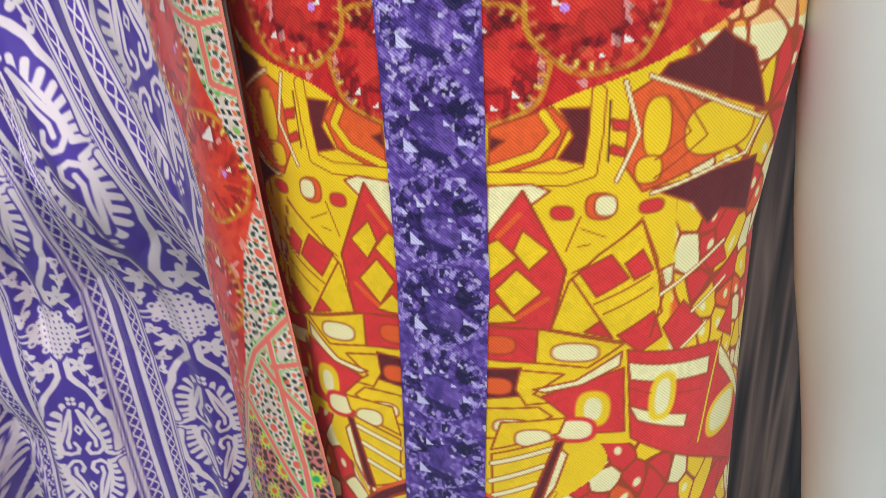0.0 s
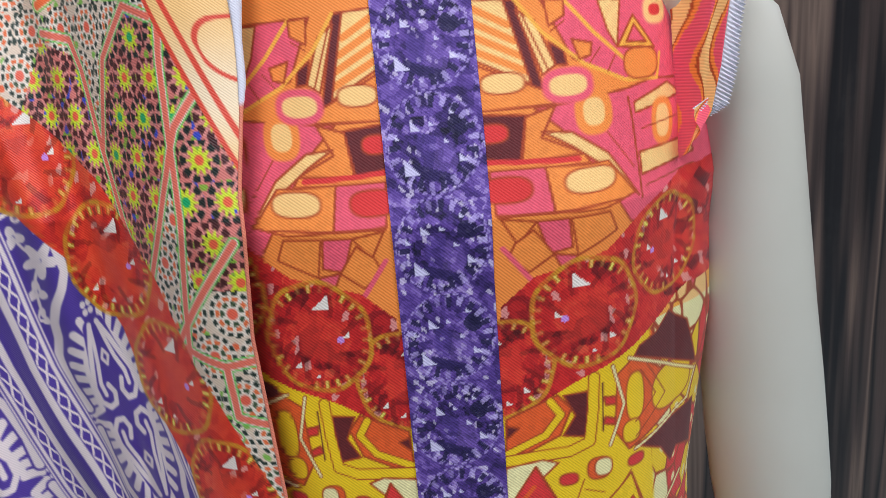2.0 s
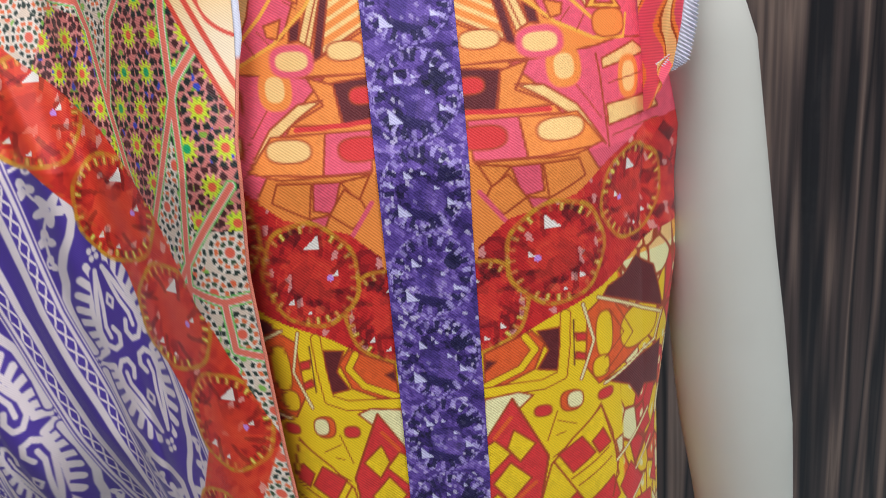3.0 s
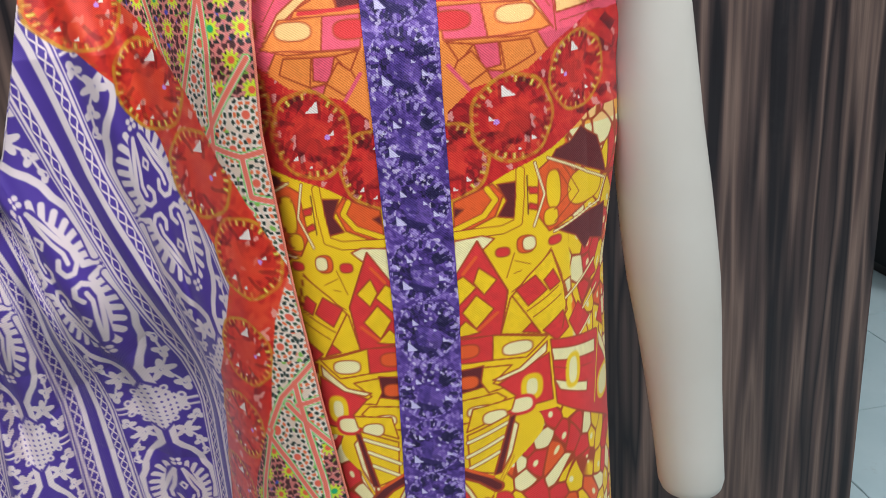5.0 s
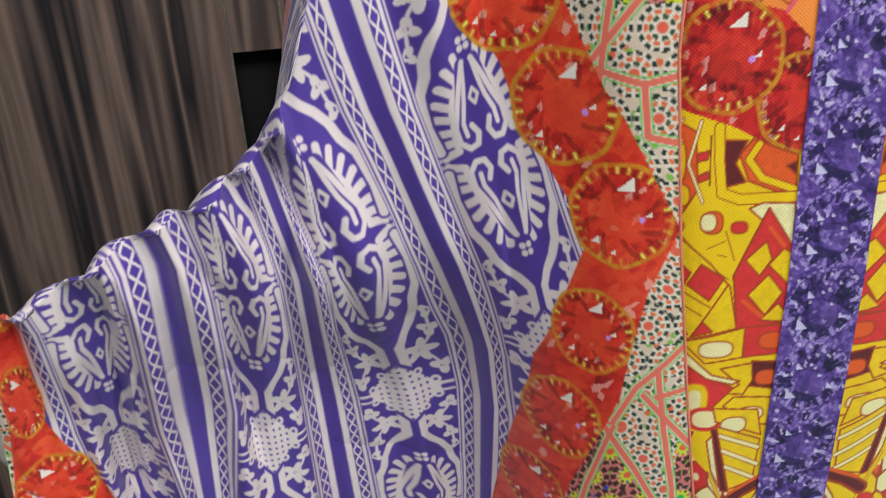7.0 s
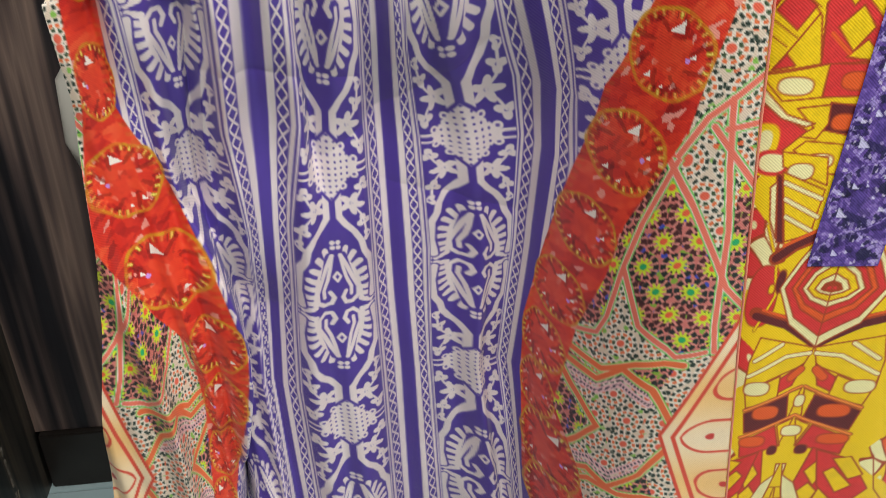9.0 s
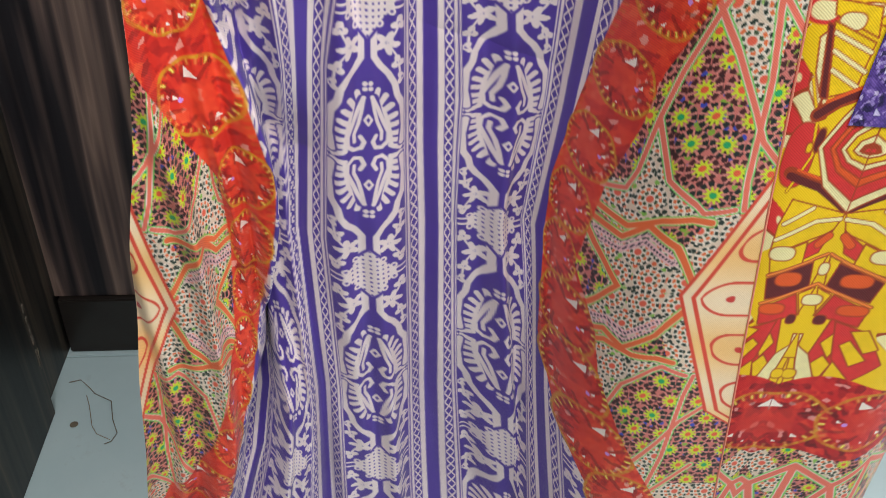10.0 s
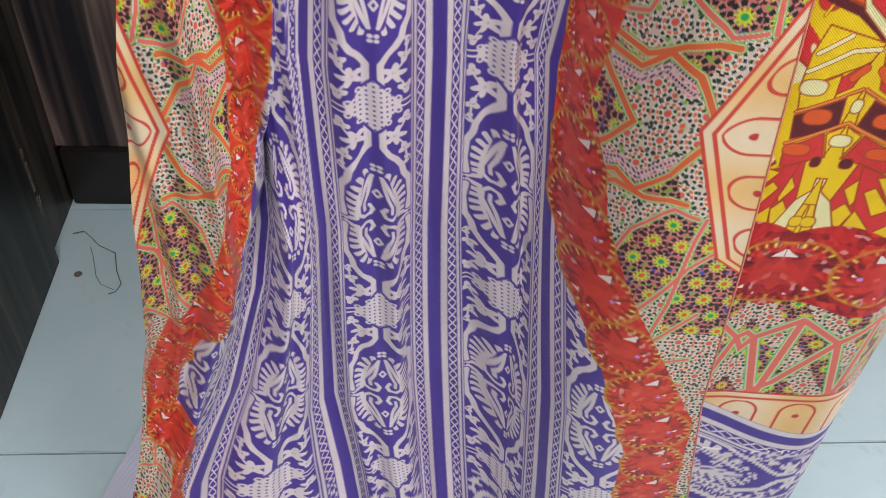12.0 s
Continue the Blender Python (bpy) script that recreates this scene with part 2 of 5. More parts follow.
class Print:
    """A print drawn on a regular grid, mirrored about its middle line."""

    def __init__(self, s, z, middle, base):
        self.s, self.z = s, z
        self.S = np.abs(s[None, :] - middle[:, None])
        self.Z = np.repeat(z[:, None], len(s), 1)
        self.ink = base

    def window(self, pts, pad):
        zs = [p[1] for p in pts]
        i0, i1 = np.searchsorted(self.z, (min(zs) - pad, max(zs) + pad))
        return slice(max(i0 - 1, 0), i1 + 1)

    def poly(self, col, pts, edge=RUST, w=0.0007):
        k = self.window(pts, 0.004)
        x, y = self.S[k], self.Z[k]
        inside = np.zeros(x.shape, dtype=bool)
        for (ax, ay), (bx, by) in zip(pts, pts[1:] + pts[:1]):
            if ay != by:
                inside ^= ((ay > y) != (by > y)) & (x < (bx - ax) * (y - ay) / (by - ay) + ax)
        d = path_distance(x, y, pts + pts[:1])
        tone = col * (0.97 + 0.06 * cells(x * 300, y * 300, 4)[2])[..., None]
        blend(self.ink[k], np.clip(np.where(inside, d, -d) / 0.0006 + 0.5, 0, 1), tone)
        if edge is not None:
            blend(self.ink[k], np.clip((w - d) / 0.0006 + 0.5, 0, 1) * 0.92, edge)

    def line(self, col, w, pts):
        k = self.window(pts, w + 0.002)
        d = path_distance(self.S[k], self.Z[k], pts)
        blend(self.ink[k], np.clip((w / 2 - d) / 0.0006 + 0.5, 0, 1), col)

    def oval(self, col, c, rx, rz, ring=RUST, w=0.0010):
        k = self.window([(0, c[1] - rz), (0, c[1] + rz)], w + 0.002)
        x, y = self.S[k] - c[0], self.Z[k] - c[1]
        power = 2.6
        for grow, tone in ((w, ring), (0.0, col)):
            d = (np.abs(x / (rx + grow)) ** power + np.abs(y / (rz + grow)) ** power) ** (1 / power)
            blend(self.ink[k], np.clip((1 - d) * min(rx, rz) / 0.0009 + 0.5, 0, 1), tone)

    def jewel_field(self, pts):
        k = self.window(pts, 0.004)
        x, y = self.S[k], self.Z[k]
        inside = np.zeros(x.shape, dtype=bool)
        for (ax, ay), (bx, by) in zip(pts, pts[1:] + pts[:1]):
            if ay != by:
                inside ^= ((ay > y) != (by > y)) & (x < (bx - ax) * (y - ay) / (by - ay) + ax)
        blend(self.ink[k], inside * 1.0, facets(x, y, RUBY, 2, 0.011))

    def jewel(self, c, r):
        k = self.window([(0, c[1] - r), (0, c[1] + r)], 0.004)
        jewel_ink(self.ink[k], self.S[k] - c[0], self.Z[k] - c[1], r, RUBY, c[1] * 50)


def rosettes(x, y, size, style):
    """Mosaic print: rows of star rosettes among dark and bright chips."""
    row = np.floor(y / (size * 0.86))
    px = x / size - 0.5 * (row % 2)
    i = np.floor(px)
    u, v = px - i - 0.5, (y / (size * 0.86) - row - 0.5) * 0.86
    d, ang = np.hypot(u, v), np.arctan2(v, u)
    star = np.cos(ang * 10)
    h = hashed(i, row, 3 + style)[..., None]
    near, _, a, b, _ = cells(x / size * 4.2, y / size * 4.2, 31)
    if style == 0:
        col = np.broadcast_to(rgb(214, 122, 112), (*x.shape, 3)).copy()
        chip = np.where((a < 0.18)[..., None], rgb(64, 78, 188), np.where((a < 0.78)[..., None], rgb(66, 36, 36), rgb(140, 176, 60)))
        blend(col, np.clip((0.19 - near) / 0.04, 0, 1) * (b > 0.1), chip)
        petals = np.clip((0.095 - np.abs(d - 0.40)) / 0.03, 0, 1) * np.clip((star + 0.72) / 0.3, 0, 1)
        blend(col, np.clip((0.50 - d) / 0.03, 0, 1) * (d > 0.27), rgb(222, 140, 130))
        blend(col, petals, np.where(h < 0.6, rgb(76, 36, 36), rgb(36, 42, 38)))
        blend(col, np.clip((0.265 + 0.07 * star - d) / 0.04, 0, 1), rgb(214, 226, 50))
        blend(col, np.clip((0.125 - d) / 0.03, 0, 1), np.where(h < 0.78, rgb(240, 100, 68), rgb(44, 170, 104)))
        return col
    col = np.broadcast_to(rgb(228, 204, 180), (*x.shape, 3)).copy()
    chip = np.where((a < 0.5)[..., None], rgb(44, 58, 48), np.where((a < 0.75)[..., None], rgb(236, 108, 66), rgb(140, 190, 80)))
    blend(col, np.clip((0.12 - near) / 0.04, 0, 1), chip)
    blend(col, np.clip((0.49 - d) / 0.03, 0, 1), rgb(238, 222, 204))
    for r0, m, tone in ((0.42, 14, rgb(40, 54, 44)), (0.30, 10, rgb(236, 116, 64)), (0.20, 7, rgb(66, 84, 56))):
        blend(col, np.clip((0.052 - np.abs(d - r0)) / 0.02, 0, 1) * np.clip((np.cos(ang * m) + 0.5) / 0.3, 0, 1), tone)
    blend(col, np.clip((0.125 - d) / 0.03, 0, 1), rgb(240, 104, 78))
    return col


def trellis(ink, x, y, bands, k=1.0):
    """Salmon strapwork with green and pale piping."""
    d = np.full(x.shape, 9.0)
    for pts in bands:
        d = np.minimum(d, path_distance(x, y, pts))
    blend(ink, np.clip((0.0062 * k - d) / 0.0006, 0, 1), rgb(120, 206, 96))
    blend(ink, np.clip((0.0046 * k - d) / 0.0006, 0, 1), rgb(246, 214, 206))
    blend(ink, np.clip((0.0036 * k - d) / 0.0006, 0, 1), SALMON)


# ---- the room ----
WALL_Y, LEFT_X, END_X = 1.316, -1.083, 0.99
tagged(thing("floor_bed", boxed(-1.4, 5.2, -3.2, 4.2, -0.08, -0.004), GROUT, at=ROOM), "grey grout bed under pale floor tiles", "floor", kind="structure").name = "floor"
thing("ceiling", boxed(-1.4, 5.2, -3.2, 4.2, CEIL, CEIL + 0.1), CEILING, "plain white painted ceiling", "ceiling", "structure", at=ROOM)
thing("wall_south", boxed(-1.4, 5.2, -3.3, -3.2, 0, CEIL), PAINT, "plain off-white wall", "wall", "structure", at=ROOM)
thing("wall_east", boxed(5.2, 5.3, -3.3, 4.3, 0, CEIL), PAINT, "plain off-white wall", "wall", "structure", at=ROOM)
thing("wall_far_north", boxed(END_X, 5.2, 4.2, 4.3, 0, CEIL), PAINT, "plain off-white wall", "wall", "structure", at=ROOM)
thing("wall_west", boxed(-1.4, LEFT_X - 0.016, -3.2, WALL_Y + 0.05, 0, CEIL), WOOD_SIDE, "dark walnut laminate side wall", "wall", "structure", at=ROOM)
# side panel that stops short of the corner, with a scuffed edge
side = thing("wall_panel_west", boxed(LEFT_X - 0.014, LEFT_X + 0.004, -2.4, 1.13, 0.0, 2.3, bevel=0.002), WOOD_SIDE, "dark walnut laminate panel with a scuffed edge", "wall panel", "structure", at=ROOM)
for z0, z1 in ((0.13, 0.17), (0.185, 0.25), (0.262, 0.28)):
    part("chipped_edge", boxed(LEFT_X + 0.001, LEFT_X + 0.0055, 1.124, 1.1315, z0, z1, bevel=0.001), CHIPPED, side, "bare chipped edge")
# back wall: two laminate panels with a narrow dark recess between them
REC0, REC1 = -0.480, -0.395
wall = empty("wall_north", "dark zebra-grain laminate wall with a narrow recess", "wall", "structure", ROOM)
part("panel", boxed(LEFT_X - 0.05, REC0, WALL_Y, WALL_Y + 0.02, 0.145, 2.4, bevel=0.0015), WOOD, wall)
part("panel", boxed(REC1, END_X, WALL_Y, WALL_Y + 0.02, 0.145, 2.4, bevel=0.0015), WOOD, wall)
part("core", boxed(LEFT_X - 0.05, END_X - 0.004, WALL_Y + 0.07, WALL_Y + 0.12, 0.0, CEIL), SKIRT, wall)
part("header", boxed(LEFT_X - 0.05, END_X, WALL_Y + 0.001, WALL_Y + 0.069, 2.402, CEIL), PAINT, wall)
# near-black sheet across the back of the recess, up to 1.24 m
part("recess_back", boxed(REC0 - 0.02, REC1 + 0.02, WALL_Y + 0.045, WALL_Y + 0.065, 0.145, 1.24), BLACK, wall, "black back of the recess")
part("recess_back", boxed(REC0 + 0.001, REC1 - 0.001, WALL_Y + 0.006, WALL_Y + 0.065, 1.243, 2.4), WOOD, wall, "brown recess filler above the black back")
for x in (REC0, REC1 - 0.004):
    part("raw_edge", boxed(x, x + 0.004, WALL_Y - 0.0005, WALL_Y + 0.0195, 0.15, 2.35), CHIPPED, wall, "bare chipboard edge")
thing("baseboard", boxed(LEFT_X - 0.01, END_X - 0.002, WALL_Y - 0.012, WALL_Y + 0.068, 0.0, 0.143, bevel=0.003), SKIRT, "dark brown skirting board", "baseboard", "structure", at=ROOM)
# low dark unit far beyond the end of the wall
unit = empty("base_cabinet", "black low cabinet on the tiled floor", "cabinet", at=ROOM)
part("body", boxed(2.12, 4.0, 2.5, 3.1, 0.06, 0.8, bevel=0.006), BLACK, unit)
part("plinth", boxed(2.16, 3.96, 2.55, 3.08, 0.0, 0.058), SKIRT, unit)

# ---- mannequin ----
FACE_T, FACE_N = Vector((0.9696, -0.2447, 0)), Vector((0.2447, 0.9696, 0))
MID = Vector((-0.013, 0.431, 0))


def body_at(u, n, z):
    return MID + FACE_T * u + FACE_N * n + Vector((0, 0, z))


def mannequin():
    bm = bmesh.new()
    trunk = []
    for z, w, d in ((0.72, 0.13, 0.085), (0.85, 0.158, 0.1), (0.95, 0.155, 0.098), (1.1, 0.12, 0.082), (1.22, 0.125, 0.088), (1.34, 0.142, 0.1), (1.44, 0.15, 0.085), (1.5, 0.14, 0.065), (1.54, 0.08, 0.05), (1.58, 0.05, 0.046), (1.68, 0.046, 0.044)):
        trunk.append((body_at(0, 0.125, z), FACE_T * w, FACE_N * d))
    loft(bm, trunk, 32)
    for side_ in (-0.085, 0.085):
        loft(bm, [(body_at(side_, 0.13, z), FACE_T * r, FACE_N * r) for z, r in ((0.0, 0.04), (0.03, 0.042), (0.1, 0.034), (0.3, 0.05), (0.45, 0.048), (0.6, 0.062), (0.78, 0.07))], 20)
    # hanging arm, cut off blunt at the wrist
    arm = [(0.150, 0.50, 1.545, 0.025), (0.178, 0.49, 1.54, 0.038), (0.200, 0.48, 1.515, 0.041), (0.217, 0.478, 1.47, 0.041), (0.228, 0.479, 1.40, 0.041), (0.240, 0.48, 1.31, 0.0425), (0.251, 0.485, 1.25, 0.045), (0.259, 0.488, 1.20, 0.0463), (0.267, 0.49, 1.15, 0.0464),
           (0.275, 0.49, 1.09, 0.043), (0.282, 0.489, 1.02, 0.0392), (0.288, 0.487, 0.95, 0.0368), (0.291, 0.486, 0.912, 0.0362), (0.292, 0.486, 0.902, 0.0335), (0.292, 0.486, 0.897, 0.027), (0.292, 0.486, 0.895, 0.012)]
    loft(bm, [((x, y, z), (r, 0, 0), (0, r * 0.95, 0)) for x, y, z, r in reversed(arm)], 36)
    # bent arm that carries the scarf
    bent = [(-0.12, 0.585, 1.52, 0.045), (-0.17, 0.64, 1.44, 0.042), (-0.23, 0.69, 1.34, 0.04), (-0.29, 0.71, 1.25, 0.038), (-0.36, 0.705, 1.21, 0.034), (-0.45, 0.698, 1.175, 0.03), (-0.515, 0.69, 1.15, 0.027), (-0.538, 0.684, 1.12, 0.025), (-0.542, 0.68, 1.08, 0.022), (-0.54, 0.678, 1.05, 0.014)]
    rings = []
    for k, (x, y, z, r) in enumerate(bent):
        a, b = Vector(bent[max(k - 1, 0)][:3]), Vector(bent[min(k + 1, len(bent) - 1)][:3])
        way = (b - a).normalized()
        across = way.cross(Vector((0, 1, 0))).normalized()
        rings.append(((x, y, z), across * r, way.cross(across) * r))
    loft(bm, rings, 24)
    bmesh.ops.recalc_face_normals(bm, faces=bm.faces)
    return thing("mannequin", bm, CREAM_SKIN, "matt cream shop mannequin wearing a printed kurta", "mannequin", smooth=True)


mannequin()

# ---- kurta ----
SIDE, POWER, FRONT, BACK = 0.172, 2.6, 0.14, 0.10
th = np.linspace(0, np.pi / 2, 600)
cu = np.concatenate([SIDE * np.sin(th) ** (2 / POWER), SIDE * np.cos(th[1:]) ** (2 / 2.4)])
cn = np.concatenate([FRONT * (1 - np.cos(th) ** (2 / POWER)), FRONT + BACK * np.sin(th[1:]) ** (2 / 2.4)])
cs = np.concatenate([[0], np.cumsum(np.hypot(np.diff(cu), np.diff(cn)))])


def kurta_place(s, z, lift=0.0):
    """World places of the kurta's skin at girth s from the middle and height z, with soft hanging ripples."""
    a = np.abs(s)
    u, n = np.interp(a, cs, cu) * np.sign(s), np.interp(a, cs, cn)
    wide = np.interp(z, [0.2, 0.6, 1.1, 1.25, 1.38, 1.46, 1.6], [0.212, 0.198, 0.181, 0.179, 0.177, 0.186, 0.188]) / SIDE
    low = np.clip((1.15 - z) / 0.8, 0, 1)
    n = n + 0.006 * low * np.sin(s * 34 + 0.6 + 1.5 * z) + 0.0025 * np.sin(s * 60 + z * 9) * np.clip(a / 0.1, 0, 1) - lift
    n = n - 0.006 * np.exp(-((a - 0.085) / 0.05) ** 2 - ((z - 1.40) / 0.07) ** 2)
    n = n + 0.35 * np.clip(z - 1.415, 0, 1)
    u = u + np.where(s > 0, 0.016 * np.clip((a - 0.16) / 0.04, 0, 1) * np.clip((z - 1.2) / 0.12, 0, 1) * np.clip((1.56 - z) / 0.1, 0, 1), 0)
    u = u * np.where(s < 0, np.minimum(wide, 0.152 / SIDE + 0.2 * np.clip(z - 1.2, 0, 1)), wide)
    return np.stack([MID.x + FACE_T.x * u + FACE_N.x * n, MID.y + FACE_T.y * u + FACE_N.y * n, z + 0 * s], -1)


FRONDS = (((20, 6), (28.5, 3.5)), ((20, 12.5), (29, 11.5)), ((19, 19), (28, 20)), ((18, 27), (26.5, 30)), ((17, 34), (24.5, 39.5)), ((14, 42), (21, 49)), ((10, 48), (16, 58)), ((6, 52), (9, 64)))


def floral(a, b):
    """White scrolling foliage in a column, in millimetres: a across (-1..1) is 32 wide, b along (-1..1) is 145 long. Returns how much is white."""
    x, y = np.abs(a) * 32, np.abs(b) * 145

    def way(w, *pts):
        return np.clip((w / 2 - path_distance(x, y, pts)) / 0.9 + 0.5, 0, 1)

    def blob(cx, cy, r, soft=0.9):
        return np.clip((r - np.hypot(x - cx, y - cy)) / soft + 0.5, 0, 1)

    # acanthus leaf: fat fronds parted by narrow slits
    white = way(4.0, *[root for root, tip in FRONDS])
    for root, tip in FRONDS:
        white = np.maximum(white, way(5.4, root, tip))
    # paisley scrolls
    white = white * (1 - way(11, (4, 56), (7, 42), (10, 28), (13, 17), (10, 9)))
    white = np.maximum(white, way(4.0, (3.5, 58), (9, 45), (13, 33), (18, 20), (17.5, 10), (12, 4.5), (6, 5.5), (3.5, 12), (6.5, 18)))
    white = np.maximum(white, way(3.4, (3.5, 58), (5.5, 44), (8, 32), (12, 21), (11.5, 13)))
    white = np.maximum(white, way(2.4, (0, 30), (3, 35), (0, 40)))
    # small four-petalled flowers
    for cx, cy in ((0, 69), (31, 0)):
        for ox, oy in ((2.4, 2.6), (2.4, -2.6), (-2.4, 2.6), (-2.4, -2.6)):
            white = np.maximum(white, blob(cx + ox, cy + oy, 2.3))
    # ogee frame that ends in a double stem
    frame_line = ((5.5, 124), (5.5, 97), (11, 88), (18, 80), (23.5, 70), (25.5, 59), (30.5, 48), (32, 26), (30, 8))
    white = white * (1 - way(8.8, *frame_line))
    white = np.maximum(white, way(6.0, *frame_line))
    # blossoms and leaves beside the stem
    for cx, cy, r, m, turn_ in ((17, 109, 12.0, 5, 0.5), (26.5, 91, 7.5, 3, 1.0), (30, 75, 6.5, 3, 0.2), (27.5, 127, 8.0, 3, 2.0)):
        fx, fy = x - cx, y - cy
        petal = r * (0.74 + 0.26 * np.cos(m * np.arctan2(fy, fx) + turn_))
        white = np.maximum(white, np.clip((petal - np.hypot(fx, fy)) / 0.9 + 0.5, 0, 1))
        white = white * (1 - blob(cx, cy, 1.3))
    white = np.maximum(white, way(2.2, (17, 109), (24, 99), (27, 91), (29, 75)))
    white = np.maximum(white, way(2.2, (17, 109), (24, 119), (28, 127)))
    # knotwork diamond with loops and side arms
    inside = np.clip(1.0 - x / 25 - (145 - y) / 30, -1, 1) * 14
    knot = np.clip(inside / 0.9 + 0.5, 0, 1)
    holes = np.clip((np.cos((x + 0.9 * y - 130.5) * 0.62) * np.cos((x - 0.9 * y + 130.5) * 0.62) - 0.5) / 0.3, 0, 1)
    white = np.maximum(white * (1 - np.clip((inside + 2.5) / 0.9, 0, 1)), knot * (1 - 0.92 * holes))
    for cx, cy in ((11, 127), (21, 138)):
        white = np.maximum(white, blob(cx, cy, 3.6))
        white = white * (1 - 0.8 * blob(cx, cy, 1.4))
    white = np.maximum(white, way(9.0, (21, 145), (34, 145)))
    return white * (1 - way(4.0, (25, 145), (36, 145)))


def stripe_ink(f, along, phase, width=0.105):
    """The purple and pale scarf stripe repeat. f: place in the repeat (0..1), along: metres along the stripe."""
    d = 0.0011 / width

    def band(lo, hi):
        return np.clip((f - lo) / d + 0.5, 0, 1) * np.clip((hi - f) / d + 0.5, 0, 1)

    white = sum(band(*e) for e in ((0.088, 0.142), (0.222, 0.250), (0.262, 0.276), (0.806, 0.820), (0.832, 0.858), (0.936, 0.992)))
    for lo, hi in ((0.147, 0.217), (0.863, 0.931)):
        g = (f - lo) / (hi - lo)
        saw = np.abs(((along / 0.030) % 1) * 2 - 1)
        cross = np.minimum(np.abs(g - saw), np.abs(1 - g - saw))
        white = np.maximum(white, band(lo, hi) * np.clip((0.12 - cross) / 0.06 + 0.5, 0, 1))
    a = (f - 0.541) / 0.257
    b = ((along - phase) / 0.1525 + 1) % 2 - 1
    white = np.maximum(white, band(0.280, 0.802) * floral(np.clip(a, -1.05, 1.05), b))
    return PURPLE * (1 - white[..., None]) + LILAC * white[..., None]


def loops_ink(x, y, depth, seed):
    """Cream border: red contour lines near its edge, then rounded loops."""
    col = np.broadcast_to(CREAM, (*x.shape, 3)).copy()
    glow = np.clip(np.sin(y * 60 + seed) * 0.5 + 0.5, 0, 1)
    blend(col, glow * 0.55, rgb(255, 246, 234))
    for lo, hi in ((0.0, 0.0035), (0.010, 0.0135)):
        blend(col, np.clip((depth - lo) / 0.0008 + 0.5, 0, 1) * np.clip((hi - depth) / 0.0008 + 0.5, 0, 1), rgb(226, 78, 56))
    v = (y + seed) / 0.058
    cv = (v - np.floor(v) - 0.5) * 0.058
    r = np.hypot(np.maximum(0.036 - depth, 0) * 1.1, cv * 1.15)
    body = np.clip((depth - 0.0165) / 0.001, 0, 1)
    blend(col, body * np.clip((0.0016 - np.abs(r - 0.0205)) / 0.0008 + 0.5, 0, 1), rgb(226, 78, 56))
    blend(col, body * np.clip((0.004 - np.hypot(0.040 - depth, cv)) / 0.001, 0, 1), rgb(214, 60, 50))
    return col


ks = np.concatenate([np.arange(-0.145, -0.108, 0.003), np.arange(-0.108, 0.2, 0.0009), np.arange(0.2, 0.263, 0.0014)])
kz = np.concatenate([np.arange(0.24, 0.40, 0.004), np.arange(0.40, 0.72, 0.0012), np.arange(0.72, 1.565, 0.00095)])
KS, KZ = np.meshgrid(ks, kz)
middle = np.interp(kz, [1.0, 1.2], [-0.008, 0.0])
upper = np.clip((KZ - 1.33) / 0.004, 0, 1)[..., None]
base = LEMON * (1 - upper) + ORANGE * upper
# small irregular patches on the flanks and the lower skirt
c1, c2, ca, cb, _ = cells(np.abs(KS) * 62 + 0.25 * np.sin(KZ * 70), KZ * 44 + 0.3 * np.sin(KS * 90), 71)
low_tones, high_tones = np.array((LEMON, RED, IVORY, LEMON, FLAME, LEMON, RED, IVORY)), np.array((ORANGE, PINK, PEACH, ORANGE, RED, PINK, PEACH, GOLD))
patch = np.where(upper > 0.5, high_tones[(ca * 7.99).astype(int)], low_tones[(ca * 7.99).astype(int)])
core = np.clip((0.035 - c1) / 0.02, 0, 1) * (cb > 0.45)
patch = patch * (1 - core[..., None]) + np.where(upper > 0.5, PEACH, IVORY) * core[..., None]
blend(patch, np.clip((0.13 - (np.sqrt(c2) - np.sqrt(c1))) / 0.06, 0, 1), RUST)
flank = np.clip((np.abs(KS) - 0.128) / 0.003, 0, 1)
flank = np.maximum(flank, (np.abs(KS) > 0.075 + 0.02 * np.sin(KZ * 60)) * (KZ < 1.085) * (KZ > 0.76) * 1.0)
blend(base, flank, patch)
kurta_print = Print(ks, kz, middle, base)
# bodice, orange and pink
kurta_print.poly(PINK, [(0.0559, 1.4718), (0.114, 1.4762), (0.246, 1.4991), (0.246, 1.395), (0.1114, 1.4023), (0.075, 1.4542)])
kurta_print.poly(PINK, [(0.0651, 1.5305), (0.246, 1.5221), (0.246, 1.4725), (0.1138, 1.4811), (0.0803, 1.4968)])
kurta_print.poly(PEACH, [(0.0241, 1.5335), (0.0455, 1.5319), (0.058, 1.4838), (0.0249, 1.5012)])
kurta_print.line(ORANGE, 0.0040, [(0.0239, 1.5307), (0.0463, 1.5181)])
kurta_print.line(ORANGE, 0.0040, [(0.024, 1.5227), (0.0489, 1.5091)])
kurta_print.line(ORANGE, 0.0040, [(0.0243, 1.5146), (0.0516, 1.5006)])
kurta_print.line(ORANGE, 0.0040, [(0.0247, 1.5064), (0.0543, 1.492)])
kurta_print.poly(BROWN, [(0.0449, 1.532), (0.0508, 1.5315), (0.0621, 1.482), (0.0564, 1.4825)])
kurta_print.poly(PEACH, [(0.0511, 1.5258), (0.0607, 1.5193), (0.0701, 1.4942), (0.0625, 1.4895)])
kurta_print.line(RUST, 0.0010, [(0.0538, 1.5241), (0.0658, 1.4916)])
